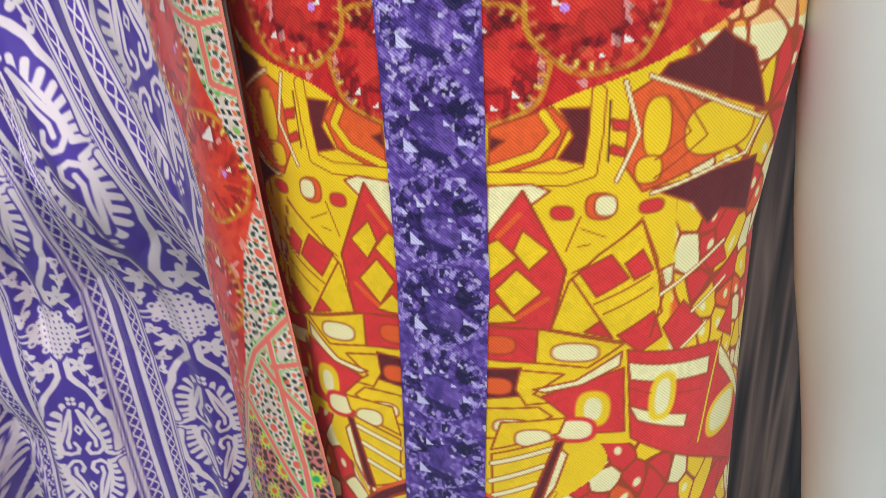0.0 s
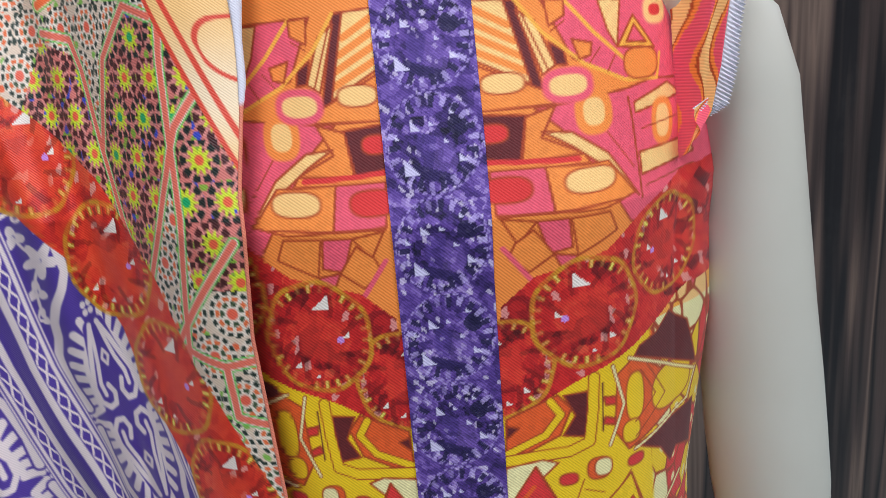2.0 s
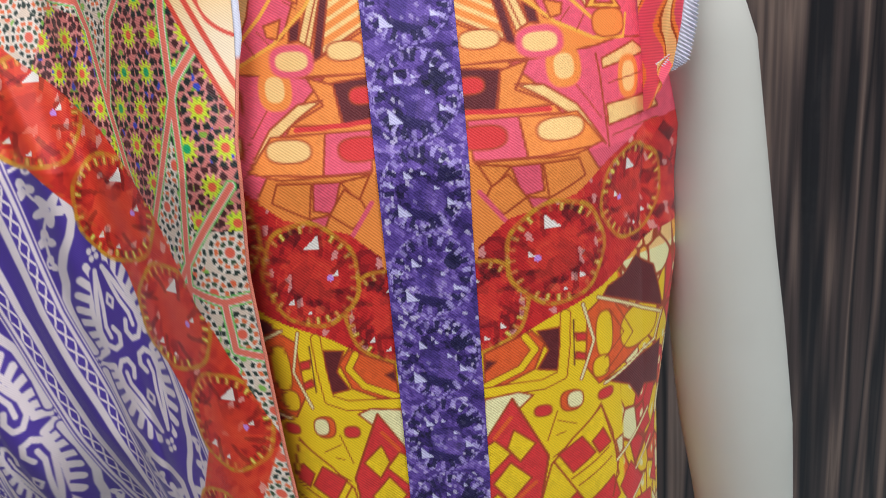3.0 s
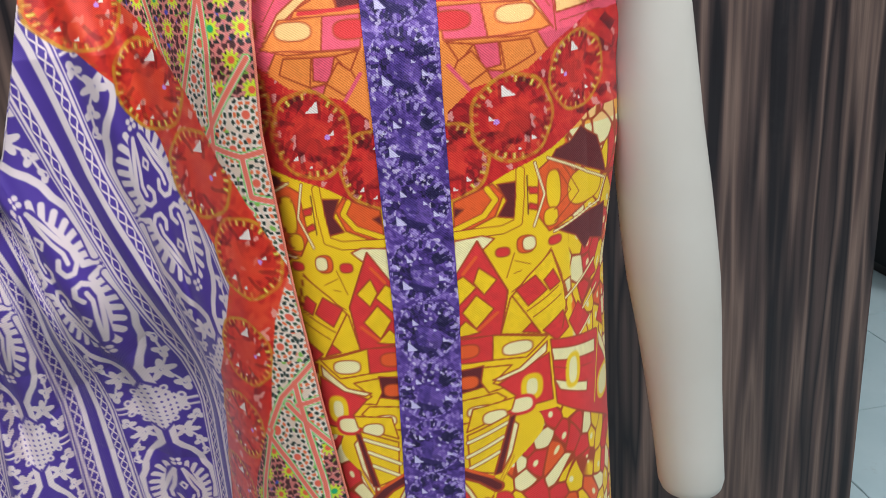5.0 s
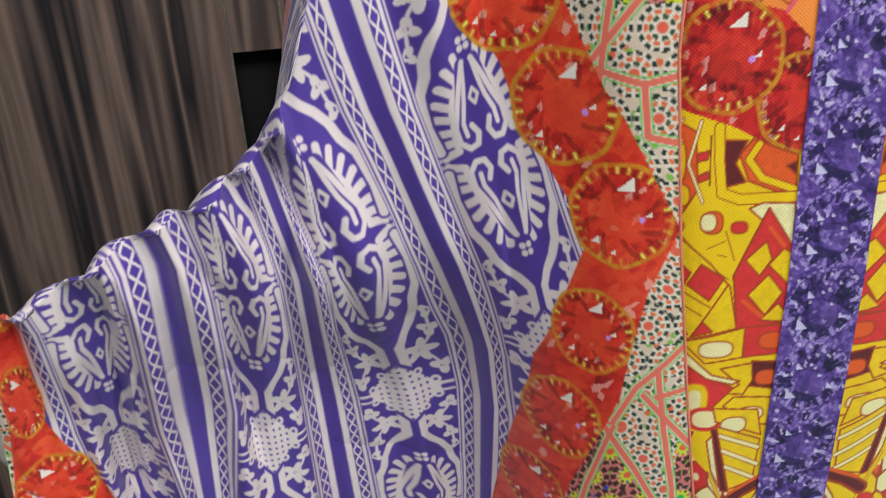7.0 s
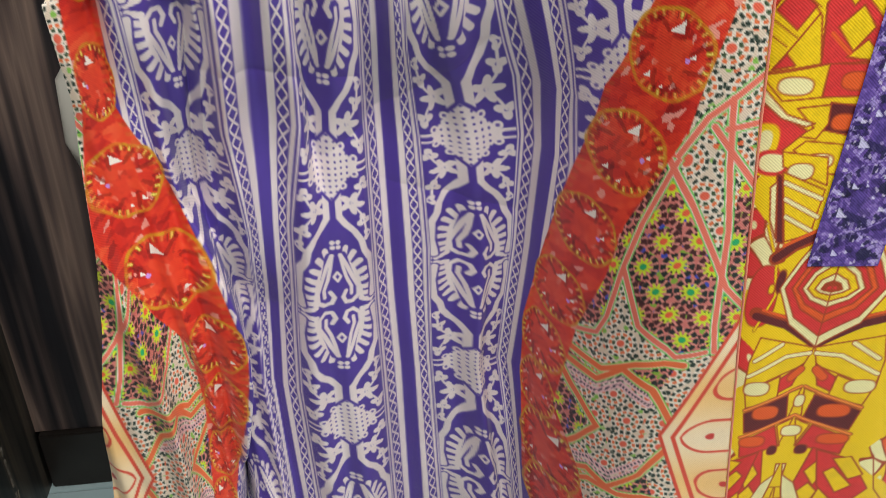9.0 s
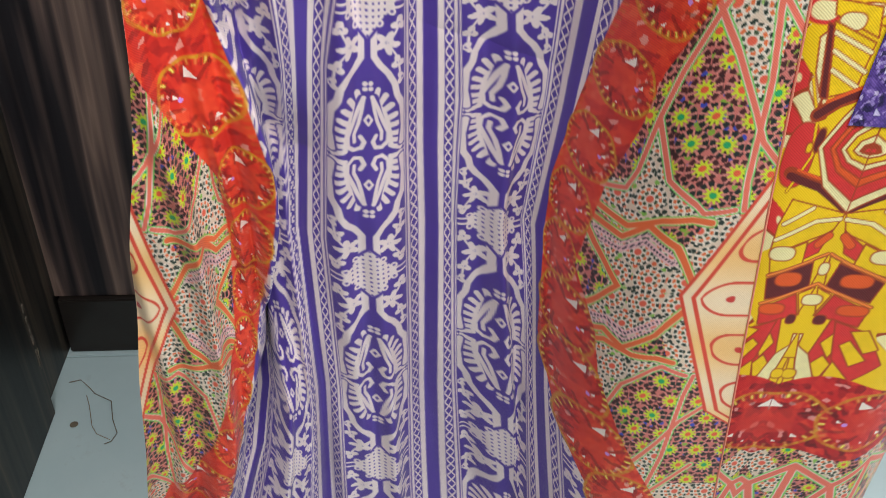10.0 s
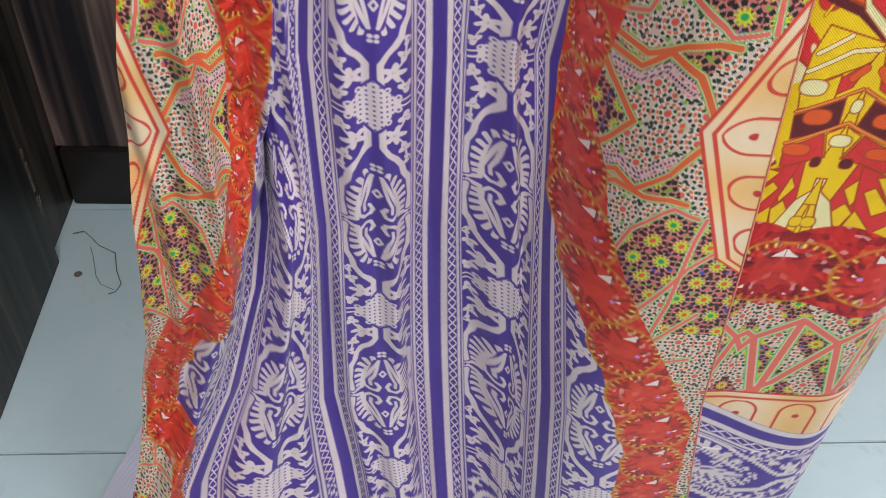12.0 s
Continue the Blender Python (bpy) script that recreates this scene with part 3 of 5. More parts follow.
kurta_print.poly(BROWN, [(0.0672, 1.507), (0.0754, 1.5018), (0.0768, 1.4935), (0.0701, 1.4942)])
kurta_print.poly(ORANGE, [(0.0259, 1.4981), (0.0643, 1.4802), (0.0674, 1.4731), (0.0248, 1.4724)])
kurta_print.oval(PEACH, (0.0406, 1.4867), 0.0113, 0.0052)
kurta_print.poly(BROWN, [(0.0259, 1.4707), (0.0508, 1.4686), (0.0462, 1.4441), (0.0266, 1.4467)])
kurta_print.oval(RED, (0.0322, 1.4602), 0.0082, 0.0046)
kurta_print.poly(ORANGE, [(0.0507, 1.4677), (0.0673, 1.4722), (0.0583, 1.456), (0.0818, 1.4452), (0.0472, 1.4446)])
kurta_print.poly(PEACH, [(0.0585, 1.4591), (0.0751, 1.4573), (0.0964, 1.4433), (0.1174, 1.4165), (0.0962, 1.4344), (0.0747, 1.4498)])
kurta_print.oval(PEACH, (0.0897, 1.4666), 0.0068, 0.0076, ORANGE, 0.0050)
kurta_print.poly(PEACH, [(0.1179, 1.4678), (0.1482, 1.4763), (0.1624, 1.4685), (0.118, 1.4619)])
kurta_print.poly(PEACH, [(0.1195, 1.4397), (0.1654, 1.4421), (0.1709, 1.4322), (0.1206, 1.4271)])
kurta_print.oval(PEACH, (0.141, 1.4547), 0.0062, 0.0095, ORANGE, 0.0040)
kurta_print.line(RUST, 0.0014, [(0.1137, 1.4715), (0.1201, 1.4143)])
kurta_print.line(RUST, 0.0008, [(0.1223, 1.4525), (0.1555, 1.4559)])
kurta_print.line(RUST, 0.0008, [(0.0967, 1.4546), (0.1146, 1.4323)])
kurta_print.line(RUST, 0.0008, [(0.1236, 1.4205), (0.1708, 1.4251)])
kurta_print.line(RED, 0.0030, [(0.0271, 1.4449), (0.078, 1.4426)])
kurta_print.line(ORANGE, 0.0020, [(0.0279, 1.4426), (0.0849, 1.4391)])
kurta_print.poly(PINK, [(0.029, 1.4402), (0.0591, 1.4402), (0.063, 1.4153), (0.0311, 1.4167)])
kurta_print.oval(RED, (0.0374, 1.4297), 0.0135, 0.0065)
kurta_print.poly(ORANGE, [(0.0591, 1.4402), (0.0962, 1.4391), (0.1144, 1.4188), (0.0917, 1.4142), (0.063, 1.4156)])
kurta_print.oval(PEACH, (0.0848, 1.4308), 0.0151, 0.0063)
kurta_print.line(RUST, 0.0012, [(0.0319, 1.4151), (0.1034, 1.4174)])
kurta_print.poly(ORANGE, [(0.0332, 1.4145), (0.0526, 1.4117), (0.042, 1.399)])
kurta_print.poly(PINK, [(0.0526, 1.4117), (0.0705, 1.4119), (0.0725, 1.3949), (0.0593, 1.3923)])
kurta_print.poly(ORANGE, [(0.0717, 1.4118), (0.0954, 1.4119), (0.1009, 1.4002), (0.076, 1.3897)])
kurta_print.poly(ORANGE, [(0.0405, 1.3998), (0.0508, 1.407), (0.062, 1.3918), (0.048, 1.382), (0.0367, 1.392)])
kurta_print.line(PINK, 0.0030, [(0.0337, 1.3975), (0.0509, 1.3749)])
kurta_print.poly(PINK, [(0.062, 1.3918), (0.076, 1.3897), (0.0684, 1.3789)])
kurta_print.line(GOLD, 0.0022, [(0.0511, 1.5315), (0.0643, 1.5125), (0.0872, 1.4931), (0.1138, 1.4811), (0.1389, 1.4797), (0.1434, 1.4938)])
kurta_print.line(GOLD, 0.0024, [(0.0783, 1.5295), (0.095, 1.51), (0.1142, 1.4929)])
kurta_print.poly(ORANGE, [(0.0669, 1.5304), (0.0783, 1.5295), (0.0779, 1.5208), (0.0684, 1.5157)])
kurta_print.poly(ORANGE, [(0.0808, 1.5073), (0.0931, 1.5041), (0.0916, 1.4973), (0.0844, 1.4959)])
kurta_print.line(RUST, 0.0008, [(0.0777, 1.5179), (0.0692, 1.5127)])
kurta_print.line(RUST, 0.0008, [(0.0985, 1.5012), (0.0908, 1.4934)])
kurta_print.line(RUST, 0.0008, [(0.108, 1.4957), (0.1018, 1.4871)])
kurta_print.oval(ORANGE, (0.1271, 1.4897), 0.0129, 0.0086, RUST, 0.0010)
kurta_print.poly(GOLD, [(0.1239, 1.5174), (0.1102, 1.5001), (0.1392, 1.4974)])
kurta_print.poly(PINK, [(0.124, 1.5118), (0.1173, 1.5025), (0.1326, 1.5011)])
kurta_print.oval(PEACH, (0.0763, 1.4826), 0.0111, 0.0058, PINK, 0.0040)
kurta_print.poly(PEACH, [(0.0996, 1.5281), (0.1154, 1.527), (0.1102, 1.5001), (0.1047, 1.5098)])
kurta_print.oval(RED, (0.1426, 1.5192), 0.0053, 0.0034, PEACH, 0.0050)
# jewel yoke
kurta_print.jewel_field([(0.0307, 1.3619), (0.0511, 1.3792), (0.0948, 1.3898), (0.121, 1.4071), (0.1592, 1.4238), (0.246, 1.4281), (0.246, 1.3433), (0.1706, 1.3463), (0.1145, 1.3223), (0.0768, 1.3101), (0.0471, 1.2945), (0.0294, 1.2907)])
kurta_print.jewel((0.246, 1.4035), 0.0252)
kurta_print.jewel((0.1463, 1.38), 0.0317)
kurta_print.jewel((0.0295, 1.3229), 0.0314)
kurta_print.jewel((0.0821, 1.3526), 0.0348)
# yellow skirt
kurta_print.poly(FLAME, [(0.0303, 1.2896), (0.0617, 1.3011), (0.0698, 1.291), (0.0624, 1.2735), (0.0421, 1.2655), (0.0291, 1.2665)])
kurta_print.poly(BROWN, [(0.0652, 1.3004), (0.0804, 1.3008), (0.0793, 1.2698), (0.0643, 1.2729), (0.0722, 1.2856)])
kurta_print.poly(BROWN, [(0.0302, 1.2854), (0.0376, 1.2827), (0.0296, 1.2763)])
kurta_print.line(RUST, 0.0060, [(0.0571, 1.2975), (0.0633, 1.2876), (0.0534, 1.2751), (0.0298, 1.2665)])
kurta_print.line(LEMON, 0.0044, [(0.0571, 1.2975), (0.0633, 1.2876), (0.0534, 1.2751), (0.0298, 1.2665)])
kurta_print.line(RUST, 0.0080, [(0.0845, 1.3092), (0.0837, 1.2888), (0.0808, 1.266), (0.0676, 1.2612), (0.0288, 1.2617)])
kurta_print.line(LEMON, 0.0064, [(0.0845, 1.3092), (0.0837, 1.2888), (0.0808, 1.266), (0.0676, 1.2612), (0.0288, 1.2617)])
kurta_print.line(BROWN, 0.0012, [(0.0902, 1.3042), (0.0898, 1.2716)])
kurta_print.poly(RED, [(0.0911, 1.2945), (0.1024, 1.2922), (0.1011, 1.2871), (0.0919, 1.2889)])
kurta_print.poly(RED, [(0.0916, 1.2809), (0.1023, 1.2763), (0.1001, 1.2731), (0.0906, 1.2761)])
kurta_print.poly(FLAME, [(0.1007, 1.3072), (0.1143, 1.3147), (0.1494, 1.2908), (0.1653, 1.2674), (0.1085, 1.2529), (0.0981, 1.2691)])
kurta_print.oval(LEMON, (0.1148, 1.2875), 0.0072, 0.0160)
kurta_print.oval(LEMON, (0.1111, 1.2648), 0.0069, 0.0072)
kurta_print.oval(LEMON, (0.1536, 1.2809), 0.0226, 0.0148)
kurta_print.line(RUST, 0.0010, [(0.1199, 1.3035), (0.1343, 1.2816), (0.1145, 1.2698)])
kurta_print.line(RUST, 0.0010, [(0.1245, 1.3075), (0.1454, 1.2774), (0.1145, 1.2597)])
kurta_print.poly(BROWN, [(0.1192, 1.3201), (0.1358, 1.3231), (0.1515, 1.3332), (0.1704, 1.3203), (0.1839, 1.2842), (0.1143, 1.3147)])
kurta_print.poly(BROWN, [(0.1844, 1.2575), (0.1849, 1.2229), (0.1602, 1.2308), (0.1507, 1.2235), (0.1387, 1.2399), (0.1132, 1.2537)])
kurta_print.line(RUST, 0.0030, [(0.1098, 1.3152), (0.1837, 1.2793)])
kurta_print.line(IVORY, 0.0018, [(0.1098, 1.3152), (0.1837, 1.2793)])
kurta_print.line(RUST, 0.0030, [(0.1837, 1.2801), (0.1742, 1.2611), (0.1133, 1.2511)])
kurta_print.line(IVORY, 0.0018, [(0.1837, 1.2801), (0.1742, 1.2611), (0.1133, 1.2511)])
kurta_print.line(RUST, 0.0030, [(0.0975, 1.3137), (0.1054, 1.2859), (0.0944, 1.2603)])
kurta_print.line(IVORY, 0.0018, [(0.0975, 1.3137), (0.1054, 1.2859), (0.0944, 1.2603)])
kurta_print.oval(FLAME, (0.0865, 1.246), 0.0071, 0.0072)
kurta_print.oval(IVORY, (0.0895, 1.2463), 0.0054, 0.0058)
kurta_print.oval(RED, (0.114, 1.2438), 0.0062, 0.0034, RUST, 0.0010)
kurta_print.oval(RED, (0.0668, 1.2418), 0.0054, 0.0036, RUST, 0.0010)
kurta_print.poly(IVORY, [(0.0282, 1.2572), (0.0508, 1.2586), (0.0606, 1.2547), (0.0453, 1.2415), (0.0266, 1.2272)])
kurta_print.line(RUST, 0.0008, [(0.0765, 1.2399), (0.0688, 1.2185)])
kurta_print.line(RUST, 0.0008, [(0.1095, 1.2378), (0.0901, 1.2169), (0.0723, 1.2049)])
kurta_print.line(RUST, 0.0007, [(0.0766, 1.2327), (0.0898, 1.2277)])
kurta_print.line(RUST, 0.0007, [(0.0752, 1.2216), (0.0817, 1.2232)])
kurta_print.poly(RED, [(0.0464, 1.2548), (0.069, 1.2071), (0.0624, 1.1673), (0.0261, 1.1706), (0.0261, 1.2257)])
kurta_print.poly(LEMON, [(0.0462, 1.2314), (0.0607, 1.2184), (0.0494, 1.2065), (0.0412, 1.2185)])
kurta_print.poly(LEMON, [(0.0307, 1.1934), (0.0428, 1.2074), (0.0569, 1.1927), (0.0419, 1.1769)])
kurta_print.poly(LEMON, [(0.026, 1.2218), (0.0332, 1.2258), (0.0435, 1.2143), (0.0266, 1.1986)])
kurta_print.poly(LEMON, [(0.0259, 1.1785), (0.0332, 1.1855), (0.0453, 1.1731), (0.0261, 1.1713)])
kurta_print.line(RUST, 0.0016, [(0.0464, 1.2548), (0.069, 1.2071), (0.0624, 1.1673)])
kurta_print.line(FLAME, 0.0030, [(0.0333, 1.2277), (0.0446, 1.2407)])
kurta_print.line(FLAME, 0.0030, [(0.0436, 1.1756), (0.0598, 1.1884)])
kurta_print.poly(LEMON, [(0.0624, 1.168), (0.0708, 1.1995), (0.0868, 1.2171), (0.1097, 1.2359), (0.1189, 1.212), (0.1247, 1.176), (0.1081, 1.159)])
kurta_print.poly(RED, [(0.0759, 1.2061), (0.0935, 1.2168), (0.1036, 1.2017), (0.0863, 1.1899)])
kurta_print.poly(RED, [(0.1011, 1.2108), (0.1105, 1.2184), (0.1171, 1.2051), (0.1066, 1.2002)])
kurta_print.poly(RED, [(0.0997, 1.1643), (0.1198, 1.1779), (0.1265, 1.1596), (0.1133, 1.1514)])
kurta_print.poly(RED, [(0.0811, 1.1664), (0.0892, 1.1738), (0.0971, 1.1625)])
kurta_print.line(RUST, 0.0010, [(0.085, 1.185), (0.1151, 1.2016)])
kurta_print.line(RUST, 0.0010, [(0.0906, 1.1785), (0.1177, 1.1934)])
kurta_print.line(RUST, 0.0014, [(0.0724, 1.2014), (0.0969, 1.1629)])
kurta_print.line(RUST, 0.0014, [(0.1097, 1.2359), (0.1248, 1.1879), (0.1192, 1.1611)])
kurta_print.poly(RED, [(0.1266, 1.1654), (0.1384, 1.1793), (0.1564, 1.1573), (0.1377, 1.1444)])
kurta_print.poly(RED, [(0.1479, 1.2037), (0.1643, 1.2101), (0.171, 1.195), (0.1557, 1.1926)])
kurta_print.poly(RED, [(0.1712, 1.1467), (0.1853, 1.1649), (0.1908, 1.1338)])
kurta_print.poly(IVORY, [(0.1217, 1.2038), (0.1294, 1.2055), (0.1296, 1.1943), (0.1253, 1.1909)])
kurta_print.line(RUST, 0.0030, [(0.1233, 1.188), (0.1663, 1.209)])
kurta_print.line(IVORY, 0.0020, [(0.1233, 1.188), (0.1663, 1.209)])
kurta_print.line(RUST, 0.0030, [(0.1457, 1.1696), (0.1719, 1.1829)])
kurta_print.line(IVORY, 0.0020, [(0.1457, 1.1696), (0.1719, 1.1829)])
kurta_print.line(RUST, 0.0030, [(0.1397, 1.1462), (0.1581, 1.1573)])
kurta_print.line(IVORY, 0.0020, [(0.1397, 1.1462), (0.1581, 1.1573)])
kurta_print.poly(RED, [(0.026, 1.1694), (0.0556, 1.1683), (0.0549, 1.1451), (0.0265, 1.1466)])
kurta_print.oval(FLAME, (0.0328, 1.1571), 0.0104, 0.0059)
kurta_print.poly(LEMON, [(0.0556, 1.1683), (0.1038, 1.1583), (0.0845, 1.1416), (0.0549, 1.1451)])
kurta_print.oval(IVORY, (0.0768, 1.1523), 0.0129, 0.0059)
kurta_print.poly(BROWN, [(0.0266, 1.1401), (0.0471, 1.1414), (0.047, 1.1215), (0.027, 1.1181)])
kurta_print.oval(FLAME, (0.0335, 1.1277), 0.0085, 0.0055)
kurta_print.poly(LEMON, [(0.0465, 1.1399), (0.0715, 1.137), (0.0548, 1.123), (0.0656, 1.1167), (0.0508, 1.1149), (0.0445, 1.1261)])
kurta_print.poly(RED, [(0.0593, 1.1209), (0.1052, 1.1416), (0.1092, 1.0943), (0.0875, 1.0935)])
kurta_print.poly(IVORY, [(0.0546, 1.1262), (0.078, 1.1323), (0.1035, 1.1531), (0.1028, 1.1432), (0.0818, 1.1292), (0.061, 1.1237)])
kurta_print.oval(IVORY, (0.0893, 1.1116), 0.0052, 0.0084, LEMON, 0.0050)
kurta_print.poly(RED, [(0.1067, 1.1539), (0.1699, 1.1391), (0.246, 1.0551), (0.246, 1.0002), (0.1134, 1.0888)])
kurta_print.poly(IVORY, [(0.1075, 1.1452), (0.1665, 1.1304), (0.1665, 1.1174), (0.1098, 1.1326)])
kurta_print.poly(IVORY, [(0.1103, 1.1138), (0.1518, 1.095), (0.1502, 1.0857), (0.1165, 1.1018)])
kurta_print.poly(IVORY, [(0.1732, 1.1378), (0.246, 1.055), (0.246, 1.0468), (0.1779, 1.1184)])
kurta_print.oval(IVORY, (0.1315, 1.116), 0.0051, 0.0130, LEMON, 0.0040)
kurta_print.oval(IVORY, (0.1916, 1.0762), 0.0173, 0.0129, LEMON, 0.0040)
kurta_print.line(RUST, 0.0032, [(0.1639, 1.0669), (0.1758, 1.1366)])
kurta_print.line(LEMON, 0.0020, [(0.1639, 1.0669), (0.1758, 1.1366)])
kurta_print.line(RUST, 0.0008, [(0.1112, 1.1259), (0.1235, 1.1205)])
kurta_print.line(RUST, 0.0008, [(0.1416, 1.1147), (0.1612, 1.1087)])
kurta_print.poly(LEMON, [(0.0272, 1.111), (0.0579, 1.1133), (0.0661, 1.1064), (0.0409, 1.0893), (0.0274, 1.0879)])
kurta_print.oval(IVORY, (0.0435, 1.0981), 0.0108, 0.0053)
kurta_print.oval(IVORY, (0.0795, 1.0959), 0.0102, 0.0070, RED, 0.0030)
kurta_print.poly(LEMON, [(0.0741, 1.105), (0.0369, 1.1012), (0.0313, 1.0793), (0.0708, 1.0938)])
kurta_print.oval(IVORY, (0.0558, 1.0898), 0.0102, 0.0061)
kurta_print.poly(LEMON, [(0.0697, 1.0897), (0.0317, 1.0758), (0.0332, 1.039), (0.0537, 1.0332)])
kurta_print.line(RUST, 0.0044, [(0.0662, 1.0815), (0.0322, 1.0684)])
kurta_print.line(IVORY, 0.0030, [(0.0662, 1.0815), (0.0322, 1.0684)])
kurta_print.line(RUST, 0.0044, [(0.0623, 1.0683), (0.0313, 1.0537)])
kurta_print.line(IVORY, 0.0030, [(0.0623, 1.0683), (0.0313, 1.0537)])
kurta_print.line(RUST, 0.0044, [(0.0585, 1.0541), (0.0335, 1.042)])
kurta_print.line(IVORY, 0.0030, [(0.0585, 1.0541), (0.0335, 1.042)])
kurta_print.poly(BROWN, [(0.0741, 1.0882), (0.0691, 1.0867), (0.054, 1.0314), (0.0603, 1.0326)])
kurta_print.poly(IVORY, [(0.0764, 1.077), (0.0723, 1.0817), (0.0617, 1.0355), (0.0702, 1.0511)])
# medallion

kurta_print.oval(RED, (0.0597, 0.9843), 0.0122, 0.0277)
kurta_print.line(RUST, 0.0030, [(0.0703, 1.0463), (0.0551, 1.015), (0.0486, 0.9856), (0.0603, 0.9522)])
kurta_print.line(LEMON, 0.0020, [(0.0703, 1.0463), (0.0551, 1.015), (0.0486, 0.9856), (0.0603, 0.9522)])
kurta_print.line(RUST, 0.0120, [(0.0566, 1.0188), (0.0428, 1.0302), (0.0258, 1.0381)])
kurta_print.line(BROWN, 0.0070, [(0.0566, 1.0188), (0.0428, 1.0302), (0.0258, 1.0381)])
kurta_print.line(FLAME, 0.0030, [(0.0526, 1.0295), (0.027, 1.0425)])
kurta_print.line(RUST, 0.0110, [(0.062, 0.969), (0.0326, 0.9606), (0.0037, 0.9409)])
kurta_print.line(BROWN, 0.0070, [(0.0611, 0.9661), (0.0317, 0.9569), (0.0032, 0.9388)])
kurta_print.line(FLAME, 0.0025, [(0.0563, 0.972), (0.0335, 0.9647)])
kurta_print.oval(BROWN, (0.0467, 0.9982), 0.0033, 0.0097)
kurta_print.oval(LEMON, (0.0534, 0.9914), 0.0022, 0.0039)
for grow, tone in ((1.0, IVORY), (0.90, RED), (0.76, FLAME), (0.66, RED), (0.56, IVORY), (0.46, LEMON), (0.32, IVORY), (0.2, RUST), (0.12, RED)):
    drop_shape = [(0.0, 1.02 + 0.055 * grow), (0.034 * grow, 1.018), (0.046 * grow, 0.992), (0.03 * grow, 0.992 - 0.034 * grow), (0.0, 0.992 - 0.057 * grow)]
    kurta_print.poly(tone, [(px, 0.990 + (pz_ - 0.990) * grow) for px, pz_ in drop_shape], RUST, 0.0007)
kurta_print.poly(LEMON, [(0.0525, 0.9458), (0.0004, 0.9342), (0.006, 0.9162), (0.0568, 0.8916), (0.0578, 0.9206)])
kurta_print.line(RUST, 0.0050, [(0.0528, 0.9221), (0.0307, 0.9382)])
kurta_print.line(IVORY, 0.0036, [(0.0528, 0.9221), (0.0307, 0.9382)])
kurta_print.line(RUST, 0.0050, [(0.0555, 0.9062), (0.0241, 0.9256), (0.0027, 0.9287)])
kurta_print.line(IVORY, 0.0036, [(0.0555, 0.9062), (0.0241, 0.9256), (0.0027, 0.9287)])
kurta_print.poly(RED, [(0.0241, 0.9031), (0.0055, 0.9184), (0.0116, 0.8951), (0.0248, 0.887)])
kurta_print.line(RUST, 0.0080, [(0.0144, 0.9033), (0.0069, 0.912)])
kurta_print.line(FLAME, 0.0065, [(0.0144, 0.9033), (0.0069, 0.912)])
kurta_print.poly(LEMON, [(0.0555, 0.8902), (0.025, 0.9056), (0.0226, 0.8812), (0.051, 0.8728)])
kurta_print.oval(IVORY, (0.0449, 0.8931), 0.0116, 0.0068)
kurta_print.line(RUST, 0.0040, [(0.0515, 0.8702), (0.0208, 0.8835), (0.0017, 0.8941)])
kurta_print.line(ORANGE, 0.0024, [(0.0515, 0.8702), (0.0208, 0.8835), (0.0017, 0.8941)])
kurta_print.poly(BROWN, [(0.0517, 0.8669), (0.0113, 0.8855), (0.0052, 0.8567), (0.047, 0.8447)])
kurta_print.oval(FLAME, (0.0306, 0.8668), 0.0123, 0.0069)
kurta_print.poly(LEMON, [(0.0126, 0.8869), (0.0014, 0.8923), (0.0075, 0.8527), (0.0075, 0.8567)])
kurta_print.oval(IVORY, (0.0001, 0.8785), 0.0044, 0.0061, RUST, 0.0010)
kurta_print.poly(RED, [(0.0488, 0.8357), (0.0173, 0.8513), (0.0091, 0.8278), (0.0459, 0.8166)])
kurta_print.oval(FLAME, (0.0367, 0.8347), 0.0122, 0.0056)
kurta_print.poly(LEMON, [(0.0154, 0.8513), (0.0011, 0.8591), (0.009, 0.8275), (0.0072, 0.8278)])
kurta_print.oval(IVORY, (0.0009, 0.845), 0.0084, 0.0056, RUST, 0.0010)
kurta_print.line(RUST, 0.0040, [(0.0496, 0.8399), (0.0163, 0.8546), (0.0003, 0.8628)])
kurta_print.line(ORANGE, 0.0024, [(0.0496, 0.8399), (0.0163, 0.8546), (0.0003, 0.8628)])
kurta_print.poly(RED, [(0.0455, 0.8147), (0.0235, 0.8247), (0.0129, 0.7647), (0.0316, 0.7417)])
kurta_print.poly(LEMON, [(0.0423, 0.8044), (0.0325, 0.8123), (0.0219, 0.7958), (0.0323, 0.7779)])
kurta_print.poly(LEMON, [(0.0371, 0.7706), (0.0283, 0.7815), (0.0184, 0.7682), (0.0312, 0.7491)])
kurta_print.poly(IVORY, [(0.0305, 0.7454), (0.0164, 0.7818), (0.0045, 0.7927), (0.0051, 0.806), (0.0013, 0.806), (0.0135, 0.742), (0.0237, 0.7362)])
kurta_print.poly(LEMON, [(0.0021, 0.7606), (0.0006, 0.7771), (0.0063, 0.7772), (0.0152, 0.7384), (0.003, 0.7424)])
kurta_print.oval(LEMON, (0.006, 0.7572), 0.0061, 0.0056, RUST, 0.0010)
kurta_print.oval(BROWN, (0.0138, 0.823), 0.0045, 0.0049)
kurta_print.poly(FLAME, [(0.0115, 0.7356), (0.0118, 0.7493), (0.015, 0.7347)])
kurta_print.poly(RED, [(0.0006, 0.7309), (0.0135, 0.7412), (0.0171, 0.7257)])
